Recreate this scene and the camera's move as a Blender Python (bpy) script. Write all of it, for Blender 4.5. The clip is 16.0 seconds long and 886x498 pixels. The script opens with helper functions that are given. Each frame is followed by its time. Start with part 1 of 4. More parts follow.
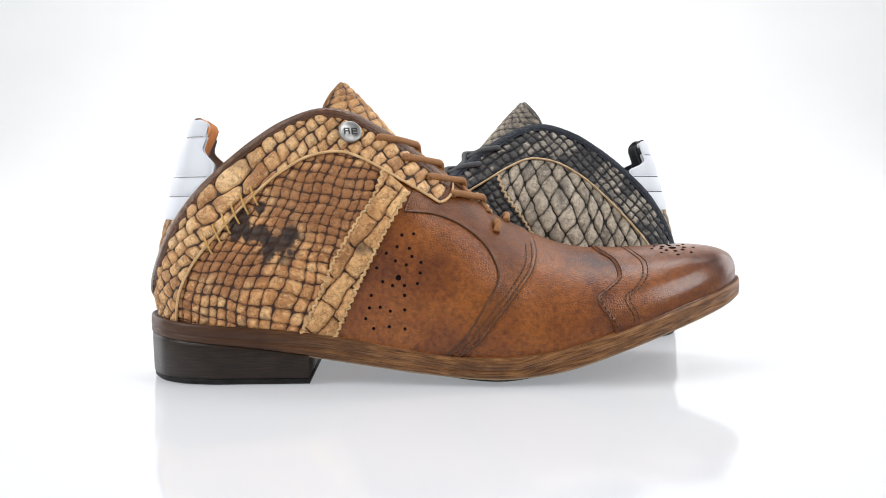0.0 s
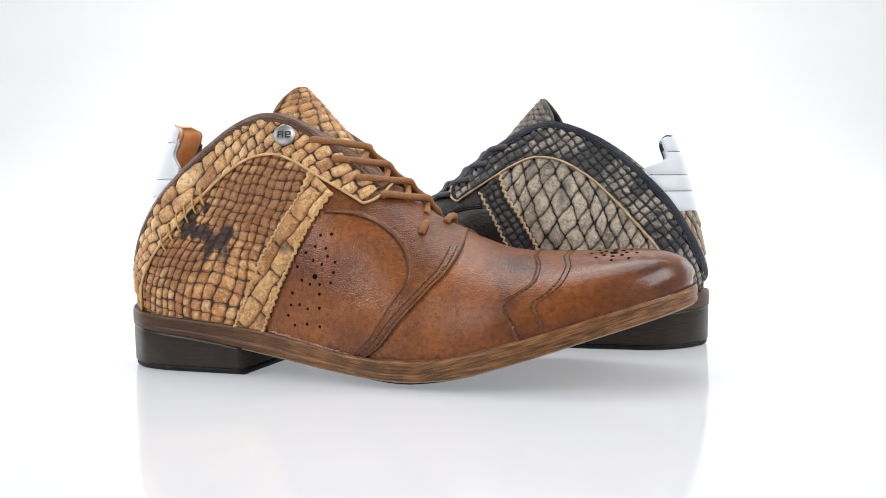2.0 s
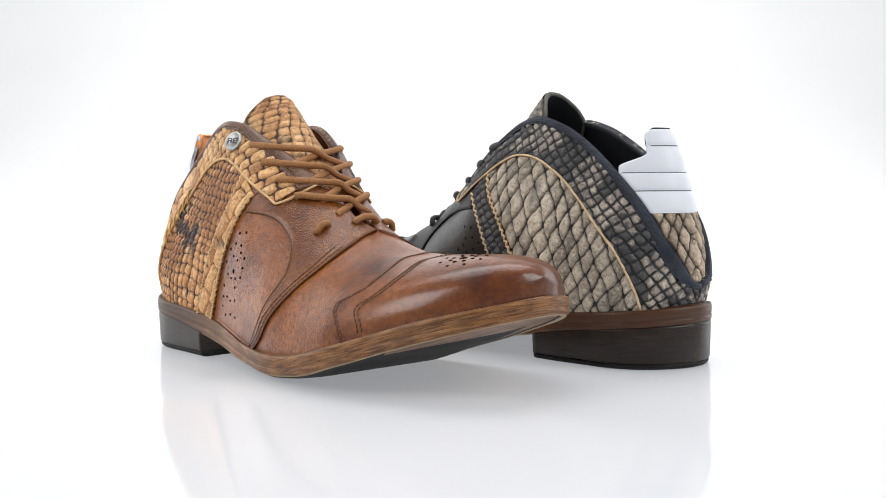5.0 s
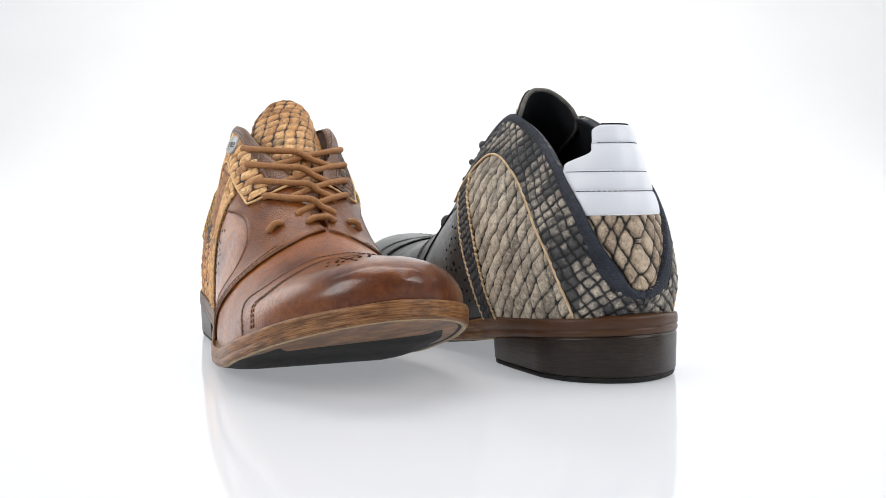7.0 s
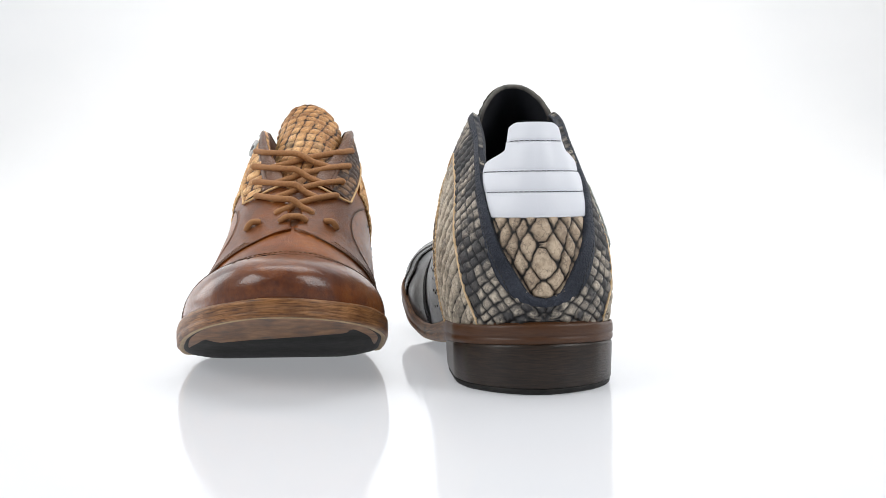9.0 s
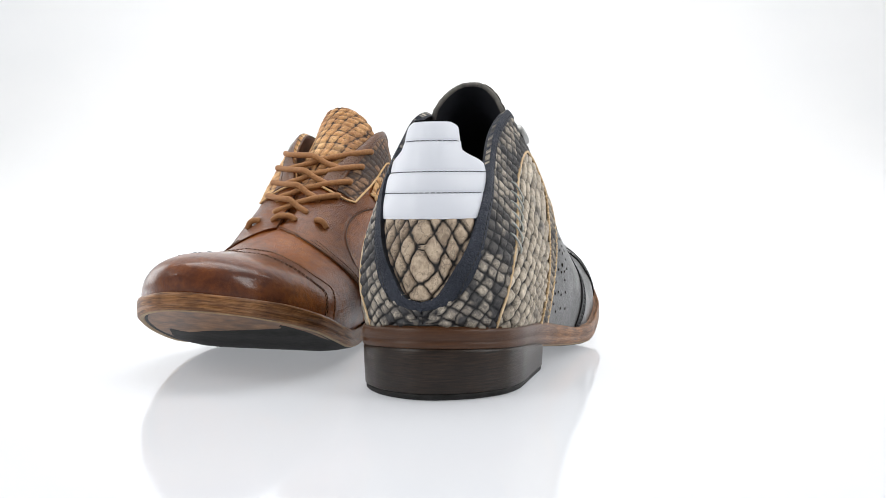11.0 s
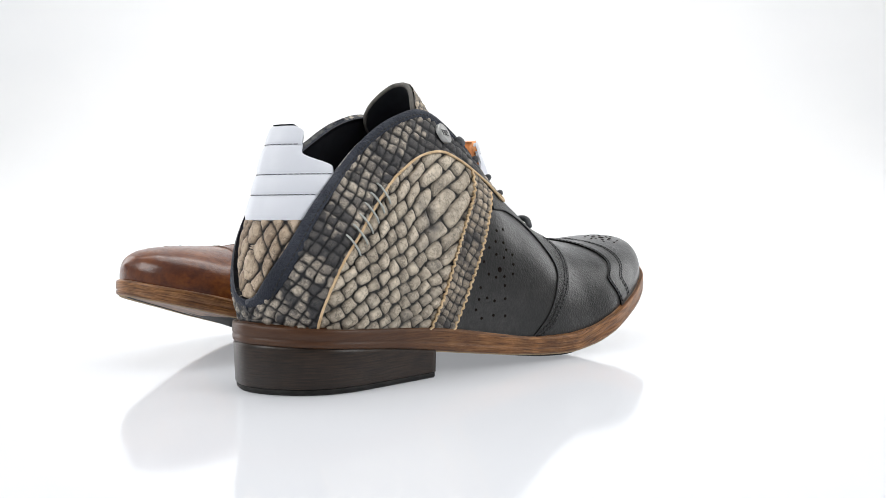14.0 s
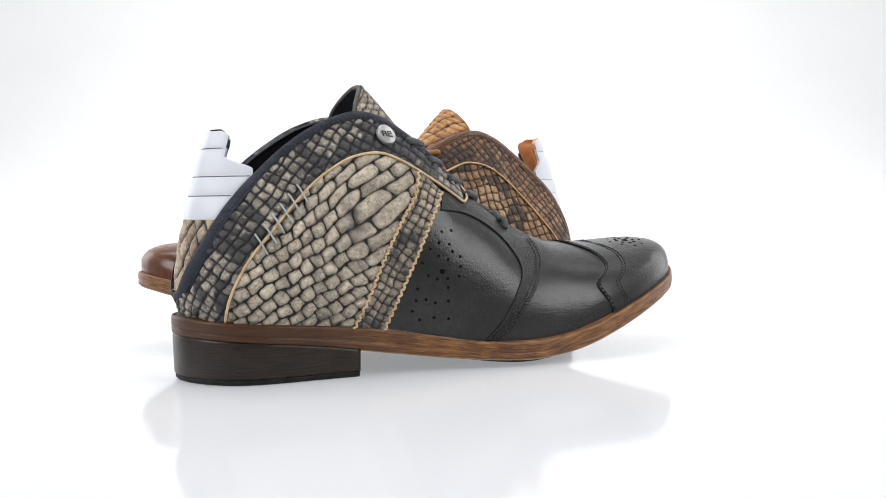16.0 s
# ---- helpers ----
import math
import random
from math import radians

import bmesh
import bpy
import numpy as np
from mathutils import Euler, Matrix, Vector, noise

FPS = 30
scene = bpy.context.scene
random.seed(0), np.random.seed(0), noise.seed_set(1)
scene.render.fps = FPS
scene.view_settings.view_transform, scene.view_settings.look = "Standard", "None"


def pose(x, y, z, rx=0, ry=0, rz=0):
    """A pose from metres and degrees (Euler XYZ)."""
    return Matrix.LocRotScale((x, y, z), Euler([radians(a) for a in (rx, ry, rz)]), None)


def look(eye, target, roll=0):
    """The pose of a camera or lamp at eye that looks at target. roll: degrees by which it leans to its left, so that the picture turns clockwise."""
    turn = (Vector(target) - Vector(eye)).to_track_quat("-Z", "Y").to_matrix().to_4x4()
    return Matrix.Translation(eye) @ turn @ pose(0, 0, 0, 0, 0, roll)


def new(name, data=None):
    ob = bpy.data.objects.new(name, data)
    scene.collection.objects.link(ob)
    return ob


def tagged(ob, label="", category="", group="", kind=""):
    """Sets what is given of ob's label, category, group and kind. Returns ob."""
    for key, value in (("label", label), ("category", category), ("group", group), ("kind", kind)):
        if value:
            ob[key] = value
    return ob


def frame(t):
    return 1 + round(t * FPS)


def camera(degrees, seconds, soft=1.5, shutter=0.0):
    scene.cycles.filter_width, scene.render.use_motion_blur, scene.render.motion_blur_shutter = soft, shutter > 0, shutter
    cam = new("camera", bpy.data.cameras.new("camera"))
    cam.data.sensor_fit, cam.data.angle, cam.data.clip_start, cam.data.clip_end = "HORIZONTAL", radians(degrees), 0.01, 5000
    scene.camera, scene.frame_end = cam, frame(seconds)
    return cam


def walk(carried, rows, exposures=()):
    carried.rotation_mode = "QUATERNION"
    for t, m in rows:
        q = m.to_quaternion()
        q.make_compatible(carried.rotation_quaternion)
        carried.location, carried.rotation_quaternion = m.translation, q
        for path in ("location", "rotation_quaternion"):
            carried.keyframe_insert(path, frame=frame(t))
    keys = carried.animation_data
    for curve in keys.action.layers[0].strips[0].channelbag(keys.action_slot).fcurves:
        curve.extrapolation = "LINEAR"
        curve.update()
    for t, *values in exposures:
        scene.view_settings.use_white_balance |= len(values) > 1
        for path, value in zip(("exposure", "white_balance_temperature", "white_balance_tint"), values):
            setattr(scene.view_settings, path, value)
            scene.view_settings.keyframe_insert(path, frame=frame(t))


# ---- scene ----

# ---- camera: stands still on its tripod; the shoes turn before it ----
SCALE = 0.59
SPEED = 9.808                      # degrees per second, clockwise from above
cam = camera(49.0, 16.0, soft=0.6)
EYE = Vector((0.01234 * SCALE, -SCALE, 0.14916 * SCALE))
DOWN = math.tan(radians(3.0818))
STAND = look(EYE, EYE + Vector((0, 1, -DOWN)), -0.6892)
walk(cam, [(0.0, STAND), (16.0, STAND)])

# ---- light: a white studio with large softboxes ----
world = bpy.data.worlds.new("studio")
scene.world = world
world.use_nodes = True
world.node_tree.nodes["Background"].inputs[0].default_value = (0.96, 0.98, 1.0, 1)
world.node_tree.nodes["Background"].inputs[1].default_value = 0.28


def softbox(name, eye, target, sx, sy, power, colour=(1, 1, 1)):
    data = bpy.data.lights.new(name, "AREA")
    data.shape, data.size, data.size_y, data.energy, data.color = "RECTANGLE", sx, sy, power, colour
    ob = new(name, data)
    ob.matrix_world = look(Vector(eye), Vector(target))
    return ob


softbox("softbox_left", (-1.25, -0.75, 0.93), (0, 0, 0.05), 0.8, 0.9, 14.5)
softbox("softbox_right", (1.25, -0.65, 0.93), (0, 0, 0.05), 0.8, 0.9, 14.0)
softbox("softbox_side_left", (-1.45, 0.85, 0.55), (0, 0, 0.05), 0.8, 1.0, 6.5)
softbox("softbox_side_right", (1.45, 0.85, 0.55), (0, 0, 0.05), 0.8, 1.0, 5.0)
softbox("softbox_top", (0.0, 0.35, 1.6), (0, 0.05, 0), 1.5, 1.0, 13)
softbox("softbox_backdrop", (0.0, 0.75, 2.0), (0, 1.9, 0.75), 3.4, 0.4, 20.0)
softbox("softbox_under_table", (0.0, 0.0, -0.4), (0.0, 0.001, 0.0), 3.6, 3.0, 30.0)
scene.view_settings.exposure = 0.0


# ---- materials ----
def shader(name, rough=0.5, metal=0.0, spec=0.5):
    m = bpy.data.materials.new(name)
    m.use_nodes = True
    b = m.node_tree.nodes["Principled BSDF"]
    b.inputs["Roughness"].default_value = rough
    b.inputs["Metallic"].default_value = metal
    b.inputs["Specular IOR Level"].default_value = spec
    return m, m.node_tree, b


def node(nt, kind, **vals):
    n = nt.nodes.new(kind)
    for k, v in vals.items():
        n.inputs[k].default_value = v
    return n


def noise_tex(nt, scale, detail=4.0, rough=0.55, stretch=None):
    n = node(nt, "ShaderNodeTexNoise", Scale=scale, Detail=detail, Roughness=rough)
    tc = nt.nodes.new("ShaderNodeTexCoord")
    if stretch:
        mp = node(nt, "ShaderNodeMapping", Scale=stretch)
        nt.links.new(tc.outputs["Object"], mp.inputs["Vector"])
        nt.links.new(mp.outputs["Vector"], n.inputs["Vector"])
    else:
        nt.links.new(tc.outputs["Object"], n.inputs["Vector"])
    return n.outputs["Fac"]


def ramp(nt, fac, stops):
    r = nt.nodes.new("ShaderNodeValToRGB")
    e = r.color_ramp.elements
    while len(e) < len(stops):
        e.new(0.5)
    for el, (p, c) in zip(e, stops):
        el.position, el.color = p, (*c, 1)
    nt.links.new(fac, r.inputs["Fac"])
    return r.outputs["Color"]


def blend(nt, fac, a, b, mode="MIX"):
    n = nt.nodes.new("ShaderNodeMix")
    n.data_type, n.blend_type = "RGBA", mode
    for sock, v in ((n.inputs["Factor"], fac), (n.inputs["A"], a), (n.inputs["B"], b)):
        if isinstance(v, (int, float)):
            sock.default_value = v
        elif isinstance(v, tuple):
            sock.default_value = (*v, 1)
        else:
            nt.links.new(v, sock)
    return n.outputs["Result"]


def span(nt, fac, lo, hi, a=0.0, b=1.0):
    n = node(nt, "ShaderNodeMapRange", **{"From Min": lo, "From Max": hi, "To Min": a, "To Max": b})
    nt.links.new(fac, n.inputs["Value"])
    return n.outputs["Result"]


def bump(nt, b, height, strength, dist=0.001):
    n = node(nt, "ShaderNodeBump", Strength=strength, Distance=dist)
    nt.links.new(height, n.inputs["Height"])
    nt.links.new(n.outputs["Normal"], b.inputs["Normal"])


def leather(name, dark, mid, light, rough=0.42, grain=760.0, coat=0.7, burnish=0.0, pebble=0.45):
    """Smooth calf leather with pebbled grain; burnish: darker dyes rubbed into the toe."""
    m, nt, b = shader(name, rough, 0.0, 0.16)
    big = noise_tex(nt, 24.0, 5.0, 0.62)
    col = ramp(nt, big, [(0.27, dark), (0.46, mid), (0.70, light)])
    fine = noise_tex(nt, 380.0, 4.0, 0.65)
    col = blend(nt, span(nt, fine, 0.38, 0.68, 0.0, 0.5), col, dark)
    v = node(nt, "ShaderNodeTexVoronoi", Scale=grain)
    v.feature = "DISTANCE_TO_EDGE"
    tc = nt.nodes.new("ShaderNodeTexCoord")
    nt.links.new(tc.outputs["Object"], v.inputs["Vector"])
    wrinkle = noise_tex(nt, 210.0, 4.0, 0.6, (1.0, 1.0, 2.0))
    col = blend(nt, span(nt, wrinkle, 0.32, 0.46, 0.38, 0.0), col, dark)
    sx = nt.nodes.new("ShaderNodeSeparateXYZ")
    nt.links.new(tc.outputs["Object"], sx.inputs[0])
    if burnish:
        toe = nt.nodes.new("ShaderNodeMath")
        toe.operation = "MULTIPLY"
        nt.links.new(span(nt, sx.outputs["X"], 0.222, 0.300, 0.0, burnish), toe.inputs[0])
        nt.links.new(span(nt, big, 0.3, 0.6, 1.2, 0.5), toe.inputs[1])
        col = blend(nt, toe.outputs[0], col, dark)
    nt.links.new(col, b.inputs["Base Color"])
    h = nt.nodes.new("ShaderNodeMath")
    h.operation = "ADD"
    nt.links.new(span(nt, v.outputs["Distance"], 0.0, 0.35), h.inputs[0])
    crinkle = noise_tex(nt, 170.0, 3.0, 0.55, (1.0, 1.0, 2.2))
    nt.links.new(span(nt, crinkle, 0.3, 0.7, 0.0, 1.3), h.inputs[1])
    bump(nt, b, h.outputs[0], 0.45, 0.0009)
    toe_smooth = (sx.outputs["X"], 0.225, 0.265)
    nt.links.new(span(nt, *toe_smooth, pebble, 0.16), b.inputs["Normal"].links[0].from_node.inputs["Strength"])
    fine_coat = node(nt, "ShaderNodeBump", Strength=0.085, Distance=0.0006)
    nt.links.new(h.outputs[0], fine_coat.inputs["Height"])
    nt.links.new(span(nt, *toe_smooth, 0.5 * pebble, 0.03), fine_coat.inputs["Strength"])
    nt.links.new(fine_coat.outputs["Normal"], b.inputs["Coat Normal"])
    b.inputs["Coat Weight"].default_value = coat
    nt.links.new(span(nt, *toe_smooth, 0.24, 0.2), b.inputs["Coat Roughness"])
    nt.links.new(span(nt, big, 0.3, 0.7, rough + 0.08, rough - 0.06), b.inputs["Roughness"])
    return m


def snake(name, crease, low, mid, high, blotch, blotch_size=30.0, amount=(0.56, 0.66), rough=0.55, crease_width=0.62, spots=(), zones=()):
    """Embossed snake leather: each scale has its own tone; creases are dark and shade towards them is painted in."""
    m, nt, b = shader(name, rough)
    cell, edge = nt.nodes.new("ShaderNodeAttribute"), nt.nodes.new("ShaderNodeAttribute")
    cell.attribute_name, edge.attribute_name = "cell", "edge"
    n = noise_tex(nt, 45.0, 4.0)
    s = nt.nodes.new("ShaderNodeMath")
    s.operation = "ADD"
    nt.links.new(span(nt, cell.outputs["Fac"], 0, 1, -0.11, 0.11), s.inputs[0])
    nt.links.new(n, s.inputs[1])
    col = ramp(nt, s.outputs[0], [(0.28, low), (0.5, mid), (0.72, high)])
    fine = noise_tex(nt, 520.0, 6.0, 0.7)
    col = blend(nt, span(nt, fine, 0.45, 0.66, 0.0, 0.6), col, low)
    pale = noise_tex(nt, 330.0, 5.0, 0.7)
    col = blend(nt, span(nt, pale, 0.5, 0.68, 0.0, 0.7), col, high)
    crease_shade = span(nt, edge.outputs["Fac"], 0.25, 1.35, 0.65, 0.0)
    col = blend(nt, crease_shade, col, low)                # shade towards the creases, put into the colour
    big = noise_tex(nt, blotch_size, 3.0, 0.6)
    s2 = nt.nodes.new("ShaderNodeMath")
    s2.operation = "ADD"
    nt.links.new(big, s2.inputs[0])
    nt.links.new(span(nt, cell.outputs["Fac"], 0, 1, -0.09, 0.09), s2.inputs[1])
    col = blend(nt, span(nt, s2.outputs[0], *amount, 0.0, 0.9), col, blotch)
    for places, tone, most in ((zones, low, 0.75), (spots, blotch, 0.95)):
        for x, z, rx, rz in places:
            tc = nt.nodes.new("ShaderNodeTexCoord")
            mp = node(nt, "ShaderNodeMapping", Location=(-x / rx, 0, -z / rz), Scale=(1000.0 / rx, 0.0, 1000.0 / rz))
            ln = nt.nodes.new("ShaderNodeVectorMath")
            ln.operation = "LENGTH"
            nt.links.new(tc.outputs["Object"], mp.inputs["Vector"])
            nt.links.new(mp.outputs["Vector"], ln.inputs[0])
            add = nt.nodes.new("ShaderNodeMath")
            add.operation = "ADD"
            nt.links.new(ln.outputs["Value"], add.inputs[0])
            nt.links.new(span(nt, noise_tex(nt, 130.0, 4.0, 0.6), 0.3, 0.7, -0.55, 0.55), add.inputs[1])
            col = blend(nt, span(nt, add.outputs[0], 0.75, 1.15, most, 0.0), col, tone)
    ridge = nt.nodes.new("ShaderNodeMath")            # fine wrinkles drawn as dark lines in the colour, across the scales
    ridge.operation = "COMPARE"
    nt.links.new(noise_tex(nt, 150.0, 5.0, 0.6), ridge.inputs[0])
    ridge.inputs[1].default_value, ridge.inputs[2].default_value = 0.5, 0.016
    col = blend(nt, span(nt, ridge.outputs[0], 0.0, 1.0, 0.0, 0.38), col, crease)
    # dark crease lines in the colour, their width roughened by noise
    crease_edge = nt.nodes.new("ShaderNodeMath")
    crease_edge.operation = "ADD"
    nt.links.new(edge.outputs["Fac"], crease_edge.inputs[0])
    nt.links.new(span(nt, noise_tex(nt, 260.0, 4.0), 0.3, 0.7, -0.22, 0.22), crease_edge.inputs[1])
    col = blend(nt, span(nt, crease_edge.outputs[0], 0.08, crease_width, 1.0, 0.0), col, crease)
    nt.links.new(col, b.inputs["Base Color"])
    bump(nt, b, noise_tex(nt, 260.0, 6.0, 0.68), 0.75, 0.0011)
    return m


def plain(name, a, c, rough=0.5, metal=0.0, scale=200.0, stretch=None, relief=0.25):
    m, nt, b = shader(name, rough, metal)
    n = noise_tex(nt, scale, 5.0, 0.6, stretch)
    nt.links.new(ramp(nt, n, [(0.32, a), (0.7, c)]), b.inputs["Base Color"])
    if relief:
        bump(nt, b, n, relief, 0.0005)
    return m


def stacked(name, a, c, e, rough=0.42, stain=0.92):
    """Sole-edge leather: thin layers along the edge with streaks and scuffs."""
    m, nt, b = shader(name, rough, 0.0, 0.35)
    tc = nt.nodes.new("ShaderNodeTexCoord")
    sx = nt.nodes.new("ShaderNodeSeparateXYZ")
    nt.links.new(tc.outputs["Object"], sx.inputs[0])
    level = sx.outputs["Z"]                       # follow the sole's rise to toe and heel
    for lo, hi, fall in ((0.075, 0.165, 0.0125), (0.185, 0.308, -0.0345)):
        add = nt.nodes.new("ShaderNodeMath")
        add.operation = "ADD"
        nt.links.new(level, add.inputs[0])
        nt.links.new(span(nt, sx.outputs["X"], lo, hi, 0.0, fall), add.inputs[1])
        level = add.outputs[0]
    joined = nt.nodes.new("ShaderNodeCombineXYZ")
    for k, sock in (("X", sx.outputs["X"]), ("Y", sx.outputs["Y"]), ("Z", level)):
        nt.links.new(sock, joined.inputs[k])
    mp = node(nt, "ShaderNodeMapping", Scale=(90.0, 90.0, 1700.0))
    nt.links.new(joined.outputs[0], mp.inputs["Vector"])
    streak = node(nt, "ShaderNodeTexNoise", Scale=1.0, Detail=5.0, Roughness=0.6)
    nt.links.new(mp.outputs["Vector"], streak.inputs["Vector"])
    n = streak.outputs["Fac"]
    col = ramp(nt, n, [(0.32, a), (0.5, c), (0.72, e)])
    col = blend(nt, span(nt, noise_tex(nt, 75.0, 6.0, 0.65), 0.46, 0.7, 0.0, 0.65), col, a)
    col = blend(nt, span(nt, sx.outputs["X"], 0.06, 0.13, stain, 0.0), col, a)
    nt.links.new(col, b.inputs["Base Color"])
    bump(nt, b, n, 0.3, 0.0006)
    return m


# ---- studio ----
def mesh_of(name, verts, faces, smooth=True):
    me = bpy.data.meshes.new(name)
    me.from_pydata([tuple(map(float, v)) for v in verts], [], [tuple(map(int, f)) for f in faces])
    if smooth:
        me.polygons.foreach_set("use_smooth", [True] * len(me.polygons))
    me.update()
    return me


def part(name, me, material, parent, label=""):
    ob = new(name, me)
    me.materials.append(material)
    ob.parent = parent
    return tagged(ob, label) if label else ob


white, nt_w, b_w = shader("white_acrylic", 0.05, 0.0, 0.3)
b_w.inputs["Base Color"].default_value = (0.48, 0.489, 0.51, 1)
glow_through = node(nt_w, "ShaderNodeBsdfTranslucent", Color=(0.25, 0.254, 0.264, 1))
both = nt_w.nodes.new("ShaderNodeAddShader")
nt_w.links.new(b_w.outputs[0], both.inputs[0])
nt_w.links.new(glow_through.outputs[0], both.inputs[1])
nt_w.links.new(both.outputs[0], nt_w.nodes["Material Output"].inputs["Surface"])
nt_w.links.new(span(nt_w, noise_tex(nt_w, 3.0, 3.0), 0.3, 0.7, 0.05, 0.09), b_w.inputs["Roughness"])
wall_white = plain("white_paper", (0.86, 0.87, 0.88), (0.9, 0.9, 0.9), 0.9, 0.0, 2.0, None, 0.0)


def sweep_sheet(profile, x0, x1, name):
    v, f = [], []
    for y, z in profile:
        v += [(x0, y, z), (x1, y, z)]
    for i in range(len(profile) - 1):
        f.append((2 * i, 2 * i + 1, 2 * i + 3, 2 * i + 2))
    return mesh_of(name, v, f)


GROUND = -0.0022
floor_me = sweep_sheet([(-2.2, GROUND), (1.2, GROUND)], -2.5, 2.5, "floor")
floor = part("floor", floor_me, white, None, "glossy white acrylic studio table top")
tagged(floor, kind="structure", category="floor")
bow = [(1.2, GROUND)] + [(1.2 + 0.7 * math.sin(a), 0.7 - 0.7 * math.cos(a)) for a in np.linspace(0.05, math.pi / 2, 14)] + [(1.9, 2.4)]
back = part("backdrop", sweep_sheet(bow, -2.5, 2.5, "backdrop"), wall_white, None, "seamless white paper backdrop curving up behind the table")
tagged(back, kind="structure", category="backdrop")

# ---- the shape of the shoe: millimetres, x from heel to toe, y to its left, z up ----
LENGTH = 308.0


def spline(xs, ys):
    xs, ys = np.array(xs, float), np.array(ys, float)
    h = np.diff(xs)
    d = np.diff(ys) / h
    m = np.zeros(len(xs))
    m[1:-1] = np.where(d[:-1] * d[1:] > 0, 2 * d[:-1] * d[1:] / (d[:-1] + d[1:] + 1e-30), 0)
    m[0], m[-1] = d[0], d[-1]

    def f(x):
        x = np.clip(x, xs[0], xs[-1])
        i = np.clip(np.searchsorted(xs, x) - 1, 0, len(h) - 1)
        t = (x - xs[i]) / h[i]
        return ((2 * t**3 - 3 * t**2 + 1) * ys[i] + (t**3 - 2 * t**2 + t) * h[i] * m[i]
                + (3 * t**2 - 2 * t**3) * ys[i + 1] + (t**3 - t**2) * h[i] * m[i + 1])
    return f


def arc(x):
    return np.arccos(np.clip(1 - 2 * np.asarray(x, float) / LENGTH, -1, 1)) / np.pi


def unarc(a):
    return LENGTH * (1 - np.cos(np.pi * np.abs(a))) / 2


STATIONS = arc([0, 4, 12, 25, 40, 65, 100, 140, 180, 215, 245, 270, 290, 302, 308])
OUTER = spline(STATIONS, [0, 16, 28, 37, 40.5, 41.5, 43.5, 51.5, 58.5, 59, 53.5, 44, 31.5, 18, 0])
INNER = spline(STATIONS, [0, 15, 26, 35, 38.5, 38.5, 36.5, 39.5, 44.5, 50, 51.5, 46.5, 35, 21, 0])
WELT_Z = spline([0, 20, 50, 80, 100, 123, 150, 175, 195, 217, 246, 278, 302, 308], [30, 28, 25.7, 23, 20.3, 16, 11.8, 10.6, 12, 17.3, 26, 35.7, 42.0, 44.0])
SOLE_Z = spline([0, 50, 84, 106, 136, 160, 175, 198, 231, 261, 308], [21, 16.5, 11.8, 8.4, 4.4, 2.2, 1.6, 3.6, 12.4, 21.9, 35.8])
CROWN_Z = spline([0, 60, 90, 105, 118, 130, 141, 151, 165, 178, 190, 203, 221, 245, 266, 281, 294, 303, 308],
                 [152, 149, 140, 133, 125.5, 117, 107, 98, 87.5, 78, 72, 67, 61.5, 59.5, 60.3, 60.8, 59.8, 57.0, 52.5])
CROWN_Y = spline([0, 40, 60, 90, 105, 118, 141, 165, 178, 190, 200, 308], [0.34, 0.28, 0.31, 0.31, 0.25, 0.18, 0.11, 0.07, 0.06, 0.03, 0.0, 0.0])
POW_P = spline([0, 30, 62, 90, 120, 150, 190, 230, 280, 308], [1.6, 1.75, 2.4, 2.8, 3.2, 2.8, 2.2, 2.3, 2.4, 2.8])
POW_Q = spline([0, 50, 90, 120, 150, 190, 230, 280, 308], [0.55, 0.6, 1.2, 1.7, 1.6, 1.6, 1.85, 2.0, 2.3])
HEEL_X = spline([20, 30, 45, 60, 80, 107, 120, 150], [3.5, 3, 0, 1.5, 6, 13, 18, 28])
INSET = 3.0
ANKLE = {}    # how each shoe's sides are pressed out or in, in millimetres


def lean(xp, z):
    return HEEL_X(z) * np.clip(1 - xp / 120, 0, 1) ** 1.5


def last(a, tau, off=0.0):
    """A point of the upper: a from 0 at the heel's back to 1 at the toe (minus: inner side), tau 0 at the welt, 1 on the crown, 2 at the other side's welt."""
    a, tau = np.broadcast_arrays(np.asarray(a, float), np.asarray(tau, float))
    side = np.where(a < 0, 1.0, -1.0) * np.where(tau > 1, -1.0, 1.0)
    t = np.sin(np.clip(np.where(tau > 1, 2 - tau, tau), 0, 1) * np.pi / 2)
    xp = unarc(a)
    w = np.where(side < 0, OUTER(np.abs(a)), INNER(np.abs(a)))
    w = w * (1 - INSET / 50.0)
    lo, hi = WELT_Z(xp), CROWN_Z(xp)
    z = lo + (hi - lo) * t
    shape = np.clip(1 - t ** POW_P(xp), 0, 1) ** (1 / POW_Q(xp))
    bulge = 1 + 0.07 * np.sin(np.pi * np.clip(t * 1.7, 0, 1)) * np.clip(1 - xp / 200, 0, 1)
    k = CROWN_Y(xp)
    y = side * w * (k + (1 - k) * shape) * bulge
    y = y + 3.6 * t * np.exp(-(((xp - 115) / 55) ** 2))
    top_in, top_out, mid_in, mid_out, mid_x = ANKLE["now"]
    y = y + side * np.where(side < 0, top_out, top_in) * t ** 3 * np.exp(-(((xp - 92) / 44) ** 2))
    y = y + side * np.where(side < 0, mid_out, mid_in) * np.sin(np.pi * t ** 0.8) * np.exp(-(((xp - mid_x) / 65) ** 2))
    x = INSET + xp * (1 - 2 * INSET / LENGTH) + lean(xp, z)
    return np.stack([x, y, z], -1)


